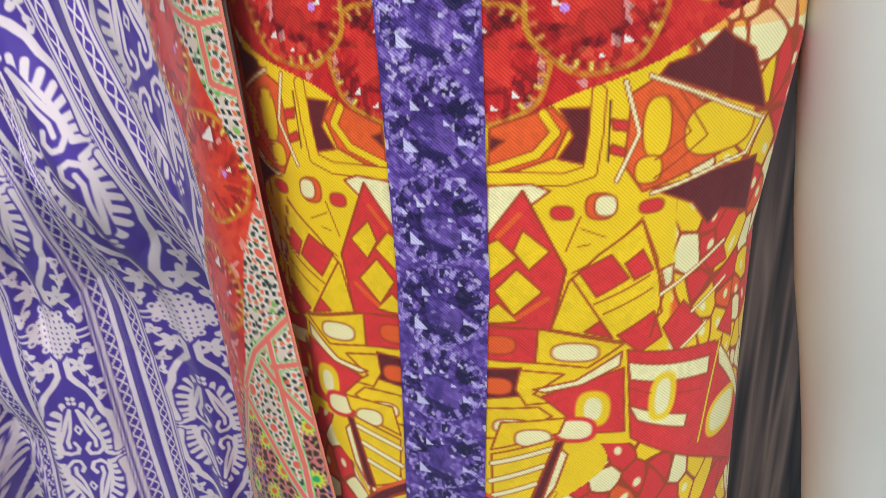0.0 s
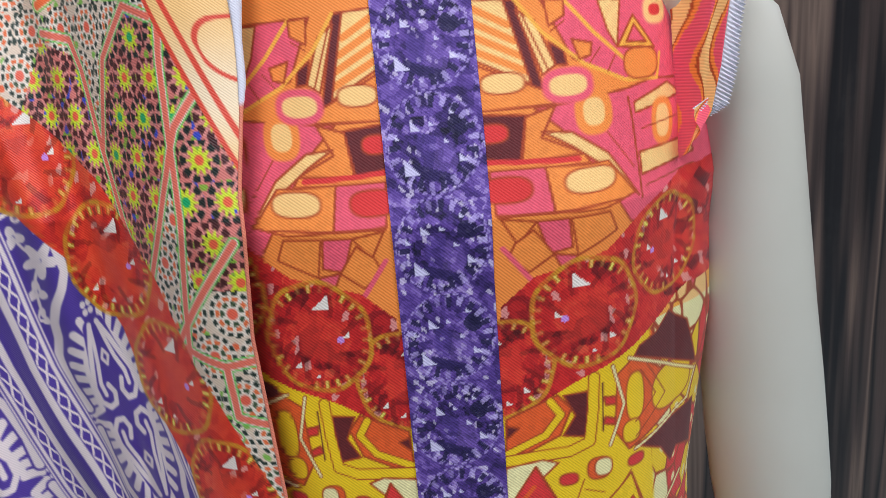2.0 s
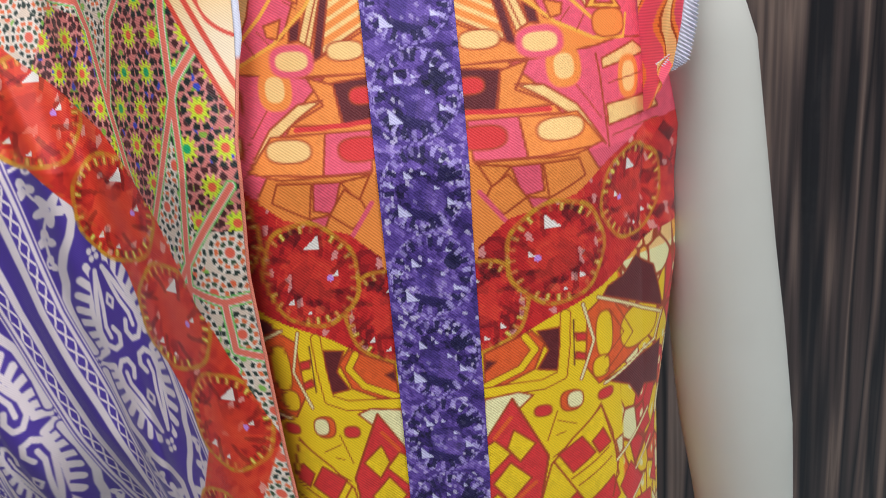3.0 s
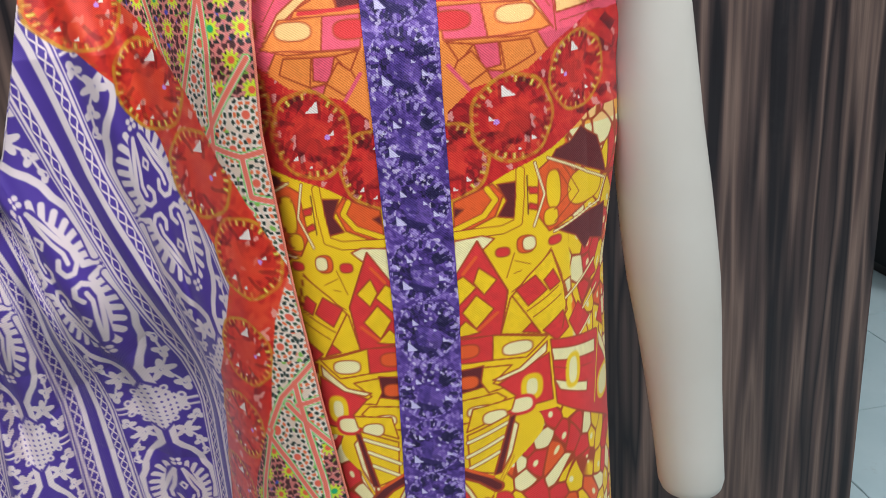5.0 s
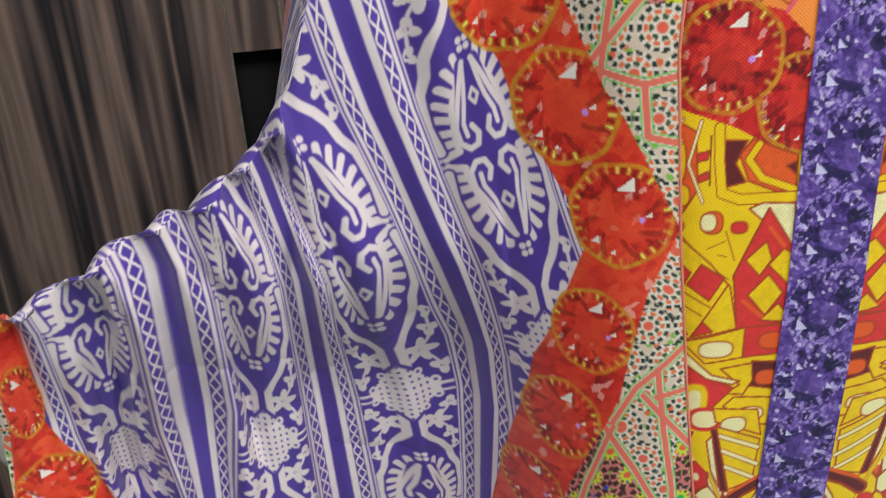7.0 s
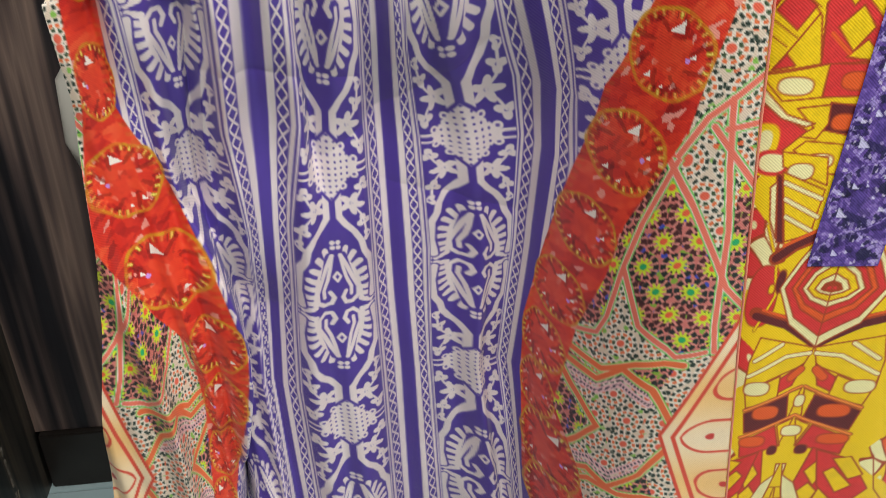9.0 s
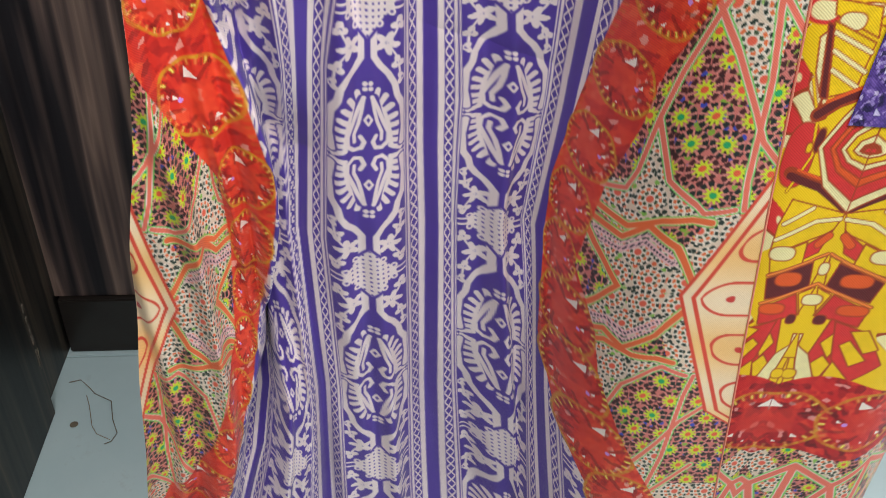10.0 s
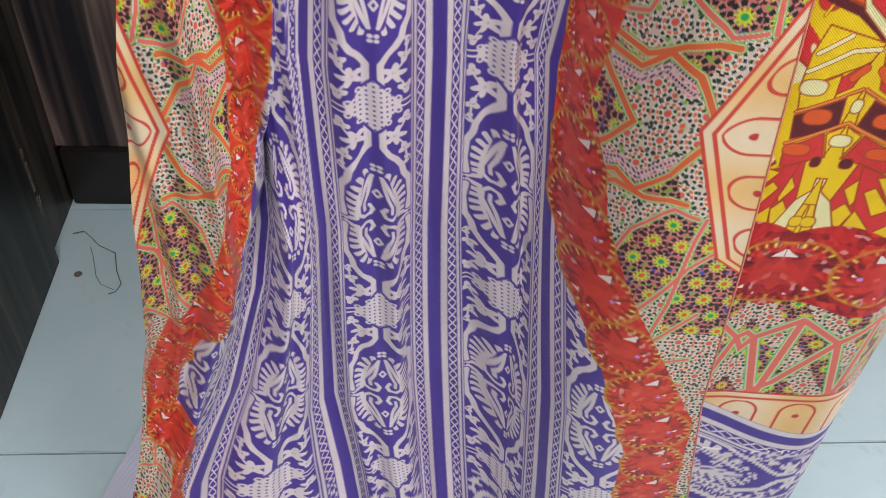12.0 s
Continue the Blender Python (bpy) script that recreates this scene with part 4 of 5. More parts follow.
kurta_print.poly(RED, [(0.0271, 0.8219), (0.0573, 0.8102), (0.0792, 0.7718), (0.058, 0.7504), (0.0359, 0.7773)])
kurta_print.poly(LEMON, [(0.0376, 0.7944), (0.0448, 0.8008), (0.0638, 0.7779), (0.0521, 0.7691)])
kurta_print.poly(LEMON, [(0.0421, 0.8112), (0.0564, 0.8136), (0.0708, 0.7909), (0.0591, 0.7857)])
kurta_print.line(RUST, 0.0012, [(0.0747, 0.8141), (0.0857, 0.7698), (0.1109, 0.7324)])
# hem bands: jewels, mosaic, cream loops, purple stripe
x, y = kurta_print.S, kurta_print.Z
zone = kurta_print.ink
blend(zone, np.clip((0.744 + 0.012 * np.sin(x * 40) - y) / 0.001, 0, 1), facets(x, y, RUBY, 6, 0.011))
for k_, gx in enumerate((0.0, 0.078, 0.156, 0.234)):
    jewel_ink(zone, x - gx - 0.012, (y - 0.694) * 1.12, 0.044, RUBY, 40 + k_)
mos = np.where((((x / 0.055 + y / 0.09) % 1) > 0.5)[..., None], rosettes(x, y, 0.022, 0), rosettes(x, y, 0.030, 1))
lower = np.clip((0.648 + 0.008 * np.sin(x * 55) - y) / 0.001, 0, 1)
net = mos.copy()
straps = []
for gx in (-0.03, 0.045, 0.12, 0.195):
    straps += [[(gx, 0.63), (gx + 0.04, 0.60), (gx + 0.075, 0.63)], [(gx + 0.04, 0.60), (gx + 0.06, 0.51)], [(gx + 0.04, 0.60), (gx, 0.53), (gx - 0.02, 0.51)], [(gx, 0.63), (gx - 0.01, 0.51)]]
trellis(net, x, y, straps)
blend(zone, lower, net)
wave = 0.470 - 0.035 * np.sin((kurta_print.s[None, :] - 0.02) * 17) + 0 * y
blend(zone, np.clip((0.512 - y) / 0.001, 0, 1), loops_ink(x, kurta_print.s[None, :] + 0 * y, 0.512 - y, 0.01))
depth = wave - y
blend(zone, np.clip(depth / 0.001, 0, 1), stripe_ink((depth / 0.16 + 0.93) % 1, kurta_print.s[None, :] + 0.3 * y, 0.1, 0.16))

kurta = empty("kurta", "sleeveless-look kurta printed with jewels and bright patchwork, worn by the mannequin", "kurta")
front = grid_object("front_panel", kurta_place(KS, KZ), kurta_print.ink, CLOTH_KURTA)
front.parent = kurta
tagged(front, "yellow, orange and red printed twill front")

# purple stone placket
ps = np.arange(-0.0285, 0.02851, 0.0008)
pz = np.arange(1.012, 1.565, 0.0008)
PS, PZ = np.meshgrid(ps, pz)
pm = np.interp(PZ, [1.0, 1.2], [-0.008, 0.0])
p_ink = facets(PS, PZ, AMETHYST[1:], 9, 0.0062)
for k_ in range(13):
    cz = 1.4585 - 0.0555 * (k_ - 2)
    gx, gy = PS / 0.0275, (PZ - cz) / 0.0275
    d_, ang_ = np.hypot(gx, gy), np.arctan2(gy, gx)
    stone = facets(PS * (1 + 0.2 * d_) + 0.05 * k_, PZ - cz, AMETHYST, 60, 0.0052)
    tilt_ = gx * 0.35 + gy
    table_ = (np.abs(gx - 0.08) < 0.42 - 0.25 * np.abs(tilt_ + 0.2)) & (np.abs(tilt_ + 0.2) < 0.36)
    blend(stone, table_ * 0.5, np.where((gx > 0.1 + 0.2 * gy)[..., None], rgb(128, 98, 180), rgb(92, 68, 150)))
    blend(stone, ((np.abs(tilt_ + 0.62) < 0.12) & (np.abs(gx) < 0.4)) * 0.8, rgb(40, 28, 80))
    blend(stone, ((np.hypot(gx - 0.55, gy - 0.3) < 0.2)) * 0.8, rgb(26, 20, 58))
    blend(p_ink, np.clip((1 - d_) / 0.03, 0, 1), stone)
    h_ = hashed(np.floor(ang_ * 3.6), 0 * ang_, 7)
    bead = (np.abs(d_ - 0.84) < 0.10) & (np.sin(ang_ * 22) > 0.15)
    blend(p_ink, bead * (0.35 + 0.6 * h_), rgb(190, 172, 226))
    blend(p_ink, ((np.abs(d_ - 0.80) < 0.12) & (np.sin(ang_ * 11 + 1) < -0.72)) * 0.85, rgb(30, 22, 64))
    blend(p_ink, np.clip((0.035 - np.abs(d_ - 0.98)) / 0.02, 0, 1) * 0.85 * (np.sin(ang_ * 34) > -0.3), rgb(170, 148, 212))
    for tx, ty, ts in ((-0.45, -0.42, 0.17), (-0.3, 0.36, 0.11), (0.62, -0.32, 0.09), (0.05, 0.38, 0.06), (0.32, 0.02, 0.05), (-0.7, 0.15, 0.06), (0.45, 0.6, 0.06)):
        tri_ = (gx - tx > -ts) & (gy - ty > -ts) & (gx - tx + (gy - ty) * 1.1 < -0.1 * ts)
        blend(p_ink, tri_ * 0.92, rgb(222, 214, 244))
placket = grid_object("placket", kurta_place(PS + pm, PZ, 0.0012), p_ink, CLOTH_KURTA)
placket.parent = kurta
tagged(placket, "purple amethyst-print strip down the front")

# plain back, sides and sleeve
back_s = np.concatenate([np.linspace(0.261, cs[-1], 16), -np.linspace(cs[-1], 0.144, 24)])
BS, BZ = np.meshgrid(back_s, np.linspace(0.22, 1.565, 60))
b_ink = np.where((np.sin(BZ * 120 + BS * 60) > 0.2)[..., None], ORANGE, RED) + 0 * BS[..., None]
back = grid_object("back_panel", kurta_place(BS, BZ), b_ink, CLOTH_KURTA)
back.parent = kurta

def cap_edge(v, out):
    """The cap's free edge, from the shoulder (v = 0) down to the armpit (v = 1), moved outwards."""
    h = np.interp(v, [0, 0.35, 0.7, 0.88, 1.0], [1.60, 1.545, 1.492, 1.468, 1.462])
    ex = np.interp(v, [0, 0.35, 0.7, 0.88, 1.0], [0.178, 0.176, 0.168, 0.160, 0.148])
    return np.stack([ex + out * 0.9, 0.424 + 0.002 * v - out * 0.25, h - out * 0.55], -1)


SV, SU = np.meshgrid(np.linspace(0, 1, 130), np.linspace(0, 1, 60), indexing="ij")
outer = cap_edge(SV, 0.0)
inner = kurta_place(0.158 + 0 * SV, np.interp(SV, [0, 1], [1.56, 1.43]), 0.001)
bulge = 0.012 * np.sin(SU * np.pi) + 0.002 * np.sin(SU * 14 + SV * 6)
cap = inner * (1 - SU[..., None]) + outer * SU[..., None]
cap[..., 1] -= bulge
s_flow = np.sin(SU * 9 + SV * 5 + 1.4 * np.sin(SV * 13))
s_ink = np.where((s_flow > 0.45)[..., None], PEACH, np.where((s_flow > -0.2)[..., None], ORANGE, PINK)) + 0 * SU[..., None]
blend(s_ink, (np.abs(s_flow - 0.45) < 0.14) * 0.9, RUST)
sleeve = grid_object("sleeve", cap, s_ink, CLOTH_KURTA)
sleeve.parent = kurta
# gathered trim along the cap's edge
FV, FU = np.meshgrid(np.linspace(0.05, 1, 420), np.linspace(0, 1, 6), indexing="ij")
trim = cap_edge(FV, 0.0) + (cap_edge(FV, 1.0) - cap_edge(FV, 0.0)) * (0.010 * FU + 0.0015 * np.sin(FV * 9) * FU)[..., None]
trim[..., 1] += 0.0014 * np.sin(FV * 380) * FU
f_ink = np.broadcast_to(rgb(236, 233, 242), (*FV.shape, 3)) * (0.96 + 0.04 * np.sin(FV * 380))[..., None]
frill = grid_object("frill", trim, f_ink, CLOTH_KURTA)
frill.parent = kurta
tagged(frill, "pale lilac gathered trim")

# ---- dupatta: a scarf from the shoulder, over the bent arm, down to the floor ----
plan_q = np.array((0, 0.124, 0.185, 0.219, 0.258, 0.301, 0.355, 0.408, 0.48, 0.60, 0.711, 0.903, 1.1))
high_x = np.array((0.06, -0.06, -0.12, -0.148, -0.168, -0.188, -0.22, -0.262, -0.335, -0.45, -0.56, -0.75, -0.95))
high_y = np.array((0.41, 0.44, 0.453, 0.472, 0.505, 0.535, 0.568, 0.585, 0.598, 0.612, 0.615, 0.60, 0.57))
low_x = np.array((0.06, -0.06, -0.12, -0.148, -0.168, -0.183, -0.197, -0.245, -0.33, -0.45, -0.56, -0.75, -0.95))
low_y = np.array((0.41, 0.44, 0.453, 0.472, 0.505, 0.56, 0.625, 0.65, 0.648, 0.642, 0.63, 0.60, 0.57))
fine_q = np.linspace(0, plan_q[-1], 700)
soften = np.exp(-np.linspace(-2, 2, 31) ** 2)
soften /= soften.sum()


def eased(values):
    return np.convolve(np.pad(np.interp(fine_q, plan_q, values), 15, "reflect", reflect_type="odd"), soften, "valid")


high_x, high_y, low_x, low_y = (eased(v) for v in (high_x, high_y, low_x, low_y))


def sheet_place(q, z):
    """Where the scarf hangs in plan at cloth place q and height z."""
    w = np.clip((z - 1.06) / 0.17, 0, 1)
    w = w * w * (3 - 2 * w)
    px = np.interp(q, fine_q, low_x) * (1 - w) + np.interp(q, fine_q, high_x) * w
    py_ = np.interp(q, fine_q, low_y) * (1 - w) + np.interp(q, fine_q, high_y) * w
    return px, py_ + 0.35 * np.clip(z - 1.42, 0, 1)


def by_height(*pairs):
    zs, qs = zip(*sorted(pairs))
    return lambda z: np.interp(z, zs, qs)


EDGE = by_height((1.62, 0.16), (1.5, 0.17), (1.44, 0.182), (1.36, 0.187), (1.24, 0.18), (1.13, 0.17), (1.0, 0.156), (0.95, 0.151), (0.7, 0.121), (0.49, 0.099), (0.3, 0.064), (0.0, 0.03))
FAR = by_height((1.62, 0.66), (1.2, 0.70), (1.13, 0.697), (1.02, 0.706), (0.95, 0.713), (0.84, 0.728), (0.79, 0.733), (0.69, 0.744), (0.613, 0.751), (0.513, 0.763), (0.41, 0.788), (0.31, 0.806), (0.21, 0.835), (0.0, 0.88))
STONE_OUT = by_height((1.62, 0.6), (1.476, 0.437), (1.454, 0.421), (1.405, 0.367), (1.375, 0.328), (1.35, 0.309), (1.313, 0.296), (1.265, 0.256), (1.235, 0.242), (1.178, 0.265), (1.137, 0.286), (1.1, 0.291), (0.96, 0.328), (0.885, 0.345), (0.824, 0.343), (0.739, 0.337), (0.698, 0.333), (0.61, 0.284), (0.55, 0.225), (0.4, 0.165), (0.2, 0.15), (0.0, 0.14))
STONE_IN = by_height((1.62, 0.54), (1.492, 0.378), (1.466, 0.338), (1.446, 0.309), (1.39, 0.258), (1.34, 0.231), (1.32, 0.216), (1.25, 0.18), (1.205, 0.199), (1.15, 0.211), (1.12, 0.216), (1.034, 0.255), (0.983, 0.266), (0.92, 0.286), (0.816, 0.303), (0.764, 0.27), (0.722, 0.258), (0.6, 0.18), (0.46, 0.1), (0.2, 0.07), (0.0, 0.05))
LINE_A = by_height((1.62, 0.5), (1.427, 0.436), (1.36, 0.420), (1.32, 0.409), (1.27, 0.390), (1.2, 0.361), (1.118, 0.334), (1.06, 0.328), (0.96, 0.336), (0.818, 0.350), (0.637, 0.318), (0.42, 0.272), (0.27, 0.25), (0.0, 0.215))
LINE_B = by_height((1.62, 0.58), (1.285, 0.488), (1.194, 0.470), (1.065, 0.463), (0.9, 0.457), (0.81, 0.452), (0.585, 0.446), (0.275, 0.431), (0.11, 0.424), (0.0, 0.42))
LINE_C = by_height((1.62, 0.66), (1.229, 0.565), (1.1, 0.567), (0.92, 0.574), (0.81, 0.580), (0.605, 0.568), (0.31, 0.568), (0.18, 0.549), (0.0, 0.53))
LINE_D = by_height((1.62, 0.77), (1.2, 0.675), (1.1, 0.672), (1.0, 0.656), (0.85, 0.636), (0.7, 0.630), (0.6, 0.630), (0.513, 0.643), (0.372, 0.685), (0.216, 0.755), (0.0, 0.80))
L_OUT = by_height((1.62, 0.70), (1.2, 0.668), (1.12, 0.671), (1.05, 0.641), (0.99, 0.624), (0.9, 0.607), (0.86, 0.610), (0.767, 0.621), (0.676, 0.634), (0.6, 0.655), (0.54, 0.677), (0.501, 0.708), (0.438, 0.738), (0.386, 0.750), (0.366, 0.731), (0.306, 0.738), (0.265, 0.756), (0.0, 0.83))
L_IN = by_height((1.62, 0.76), (1.23, 0.690), (1.13, 0.690), (1.06, 0.702), (1.02, 0.706), (0.945, 0.670), (0.909, 0.645), (0.838, 0.642), (0.73, 0.649), (0.64, 0.679), (0.6, 0.69), (0.555, 0.710), (0.530, 0.737), (0.482, 0.760), (0.43, 0.780), (0.334, 0.795), (0.305, 0.770), (0.22, 0.790), (0.0, 0.86))
FOLD_LINE = by_height((1.62, 0.70), (1.2, 0.668), (1.05, 0.641), (0.99, 0.624), (0.9, 0.607), (0.86, 0.610), (0.767, 0.621), (0.676, 0.634), (0.6, 0.655), (0.5, 0.672), (0.2, 0.72), (0.0, 0.74))
TOP = by_height((0.0, 1.66), (0.4, 1.66), (0.417, 1.5), (0.45, 1.39), (0.465, 1.345), (0.479, 1.318), (0.49, 1.303), (0.525, 1.278), (0.546, 1.268), (0.613, 1.24), (0.67, 1.214), (0.696, 1.204), (1.0, 1.1))
dz = np.concatenate([np.arange(0.012, 0.16, 0.004), np.arange(0.16, 1.60, 0.00112)])
dc = np.linspace(0, 1, 640)
DC, DZ = np.meshgrid(dc, dz)
DQ = EDGE(DZ) + DC * (FAR(DZ) - EDGE(DZ))
la, lb, lc, ld = LINE_A(DZ), LINE_B(DZ), LINE_C(DZ), LINE_D(DZ)
# near the arm the second stripe group is partly tucked into a crease
tuck = 0.5 + 0.2 * np.clip((DZ - 0.95) / 0.2, 0, 1)
part_way = np.clip((DQ - la) / (lb - la), 0, 1)
part_way = np.where(part_way < tuck, 0.5 * part_way / tuck, 1 - 0.5 * (1 - part_way) / (1 - tuck))
phi = np.where(DQ < la, 1 + (DQ - la) / 0.152, np.where(DQ < lb, 1 + part_way, np.where(DQ < lc, 2 + (DQ - lb) / (lc - lb), np.where(DQ < ld, 3 + (DQ - lc) / (ld - lc), 4 + (DQ - ld) / 0.1))))
f_rep = (0.0425 - phi) % 1
# the foliage lies on the crests of the folds, so it takes more of the width
crest = np.interp(f_rep, [0.0, 0.09, 0.245, 0.845, 0.99, 1.0], [0.0, 0.09, 0.280, 0.802, 0.99, 1.0])
# over the forearm the plain stripes lie flat instead and the foliage sinks into the creases
flat = np.interp(f_rep, [0.0, 0.115, 0.345, 0.737, 0.965, 1.0], [0.0, 0.09, 0.280, 0.802, 0.99, 1.0])
arm = np.clip((DZ - 0.99) / 0.1, 0, 1) * ((phi > 2.5015) & (phi < 3.5015))
f_rep = crest * (1 - arm) + flat * arm
# heights of the knots in each column of foliage, two half repeats apart
KNOTS = {0: (0.0, 0.29, 0.576, 0.862, 1.147, 1.44, 1.73), 1: (-0.11, 0.19, 0.502, 0.815, 1.06, 1.39, 1.68), 2: (-0.09, 0.191, 0.482, 0.772, 1.045, 1.36, 1.65), 3: (-0.07, 0.216, 0.513, 0.80, 1.06, 1.33, 1.62), 4: (0.02, 0.31, 0.6, 0.87, 1.125, 1.40, 1.70)}
column = np.clip(np.floor(phi), 0, 4)
# the stripes run aslant over the chest, and the repeat with them
middle_q = np.where(column == 0, la - 0.076, la + tuck * (lb - la))
aslant = DZ + np.where(column < 2, np.interp(DZ, [1.05, 1.2], [0, 0.35]) * (DQ - middle_q), 0)
along = np.zeros(DZ.shape)
for number, heights in KNOTS.items():
    along = np.where(column == number, np.interp(aslant, heights, 0.305 * np.arange(len(heights))), along)
d_ink = stripe_ink(f_rep, along, 0.1525, 0.105)


def border(stone_out, stone_in, sign, seed):
    """Ruby band and mosaic beyond it, on the side of the cloth named by sign."""
    so, si = stone_out(DZ), stone_in(DZ)
    inside = np.clip(sign * (so - DQ) / 0.001, 0, 1)
    blend(d_ink, inside, facets(DQ, DZ, RUBY_BRIGHT, seed, 0.012))
    stops = np.array((1.545, 1.46, 1.395, 1.325, 1.258, 1.171, 1.092, 1.012, 0.937, 0.872, 0.812, 0.752, 0.69, 0.632, 0.57, 0.505, 0.44, 0.375, 0.31, 0.245, 0.18, 0.11)) - (0.0 if sign > 0 else 0.03)
    for k, z in enumerate(stops):
        c = (stone_out(z) + stone_in(z)) / 2
        half = max(abs(stone_out(z) - stone_in(z)) * 0.51, 0.012)
        r = min(max(half, 0.029), 0.037)
        w = slice(*np.searchsorted(dz, (z - r * 1.1, z + r * 1.1)))
        jewel_ink(d_ink[w], sign * (DQ[w] - c) * r / half, DZ[w] - z, r, RUBY_BRIGHT, seed + k)
    rest = np.clip(sign * (si - DQ) / 0.001, 0, 1)
    blend(d_ink, np.clip(sign * (so - DQ) / 0.001, 0, 1) * np.clip((0.0035 - np.abs(sign * (so - DQ) - 0.003)) / 0.001, 0, 1) * 0.25 * (np.sin(DZ * 900) > 0), rgb(200, 140, 40))
    return rest


rest = border(STONE_OUT, STONE_IN, 1, 100)


def inside_of(x, y, pts):
    hit = np.zeros(x.shape, dtype=bool)
    for (ax, ay), (bx, by) in zip(pts, pts[1:] + pts[:1]):
        if ay != by:
            hit ^= ((ay > y) != (by > y)) & (x < (bx - ax) * (y - ay) / (by - ay) + ax)
    return hit


def border_mosaic(x, m):
    """The border's mosaic: x across the cloth, m away from the middle of the cream hexagon."""
    dark = inside_of(x, m, [(0.221, 0.252), (0.250, 0.165), (0.231, 0.112), (0.198, 0.083), (0.168, 0.095), (0.174, 0.16)])
    dark |= inside_of(x, m, [(0.221, 0.252), (0.25, 0.17), (0.265, 0.11), (0.30, 0.10), (0.36, 0.2), (0.24, 0.3)])
    dark |= (x < 0.174) & (m > 0.10) & (m < 0.24)
    dark |= inside_of(x, m, [(0.195, 0.075), (0.232, 0.070), (0.206, 0.045)]) | inside_of(x, m, [(0.32, 0.05), (0.29, 0.03), (0.265, 0.0), (0.29, -0.03), (0.32, -0.05)])
    dark |= inside_of(x, m, [(0.30, 0.073), (0.262, 0.058), (0.30, 0.058)])
    ink = np.where(dark[..., None], rosettes(x, m, 0.026, 0), rosettes(x + 0.004, m, 0.031, 1))
    # dotted outline round the star in the middle
    edge_d = path_distance(x, m, [(0.288, 0.048), (0.262, 0.043), (0.239, 0.056), (0.211, 0.036)])
    blend(ink, np.clip((0.0036 - np.abs(edge_d - 0.004)) / 0.001, 0, 1) * (m < 0.06), rgb(240, 190, 190))
    blend(ink, np.clip((0.0015 - np.abs(edge_d - 0.004)) / 0.0008, 0, 1) * (np.sin(x * 1500 + m * 900) > -0.2) * (m < 0.06), rgb(48, 44, 60))
    trellis(ink, x, m, [[(0.222, 0.25), (0.240, 0.205), (0.251, 0.165), (0.260, 0.118), (0.268, 0.10), (0.296, 0.095)], [(0.26, 0.32), (0.222, 0.25), (0.202, 0.214), (0.181, 0.175), (0.169, 0.150), (0.150, 0.13)],
                        [(0.190, 0.30), (0.184, 0.25), (0.176, 0.20), (0.174, 0.155), (0.172, 0.115), (0.168, 0.09)], [(0.25, 0.165), (0.231, 0.112), (0.198, 0.083), (0.175, 0.09)], [(0.222, 0.25), (0.204, 0.285), (0.16, 0.33)], [(0.144, 0.212), (0.171, 0.245), (0.199, 0.279)], [(0.19, 0.278), (0.16, 0.286), (0.135, 0.28)], [(0.16, 0.286), (0.157, 0.318), (0.13, 0.324)]], 0.66)
    d = np.minimum(path_distance(x, m, [(0.31, 0.068), (0.262, 0.052), (0.239, 0.068), (0.211, 0.048), (0.190, 0.012)]), path_distance(x, m, [(0.31, 0.068), (0.287, 0.035), (0.253, -0.004)]))
    d = np.minimum(d, path_distance(x, m, [(0.296, 0.078), (0.259, 0.064), (0.228, 0.074), (0.190, 0.076)]))
    for w, tone in ((0.0050, rgb(122, 200, 72)), (0.0040, rgb(240, 214, 170)), (0.0031, rgb(240, 112, 62))):
        blend(ink, np.clip((w - d) / 0.0007, 0, 1), tone)
    return ink


axis = DZ - 0.848 + np.clip(0.35 * (DQ - 0.205), 0, 0.04) * (DZ < 1.1)
mirror = np.abs(((axis + 0.39) % 0.78) - 0.39)
mosaic = border_mosaic(DQ - np.interp(DZ, [1.2, 1.3], [0, 0.045]), mirror)
blend(d_ink, rest, mosaic)
HEX = by_height((0.0, 0.201), (0.135, 0.149), (0.158, 0.115), (0.35, 0.10), (0.57, 0.17), (0.65, 0.19), (0.78, 0.25))
hexd = (HEX(np.abs(DZ - 0.848)) - DQ) * 0.9
high = np.clip((DZ - 1.44) / 0.01, 0, 1) * np.clip((0.181 + (DZ - 1.456) * 0.46 - DQ) / 0.001, 0, 1)
blend(d_ink, np.clip(hexd / 0.001, 0, 1) * (np.abs(DZ - 0.848) < 0.16), loops_ink(DQ, DZ - 0.848 + 0.029, hexd, 0.0))
blend(d_ink, high, loops_ink(DQ, DZ, (0.181 + (DZ - 1.456) * 0.46 - DQ) * 0.9, 0.02))
rest = border(L_OUT, L_IN, -1, 200)
m_left = np.abs(((DZ - 0.785 + 0.39) % 0.78) - 0.39)
left_q = np.interp(DQ - 0.8 * (FAR(DZ) - 0.740), [0.56, 0.645, 0.701, 0.74, 0.82], [0.44, 0.297, 0.205, 0.150, 0.05])
left_m = border_mosaic(left_q, m_left)
blend(d_ink, rest, left_m)
left_hex = (HEX(m_left) - left_q) * 0.9
blend(d_ink, np.clip(left_hex / 0.001, 0, 1) * (m_left < 0.16) * (rest > 0.5), loops_ink(DQ, DZ - 0.785 + 0.029, left_hex, 0.0))

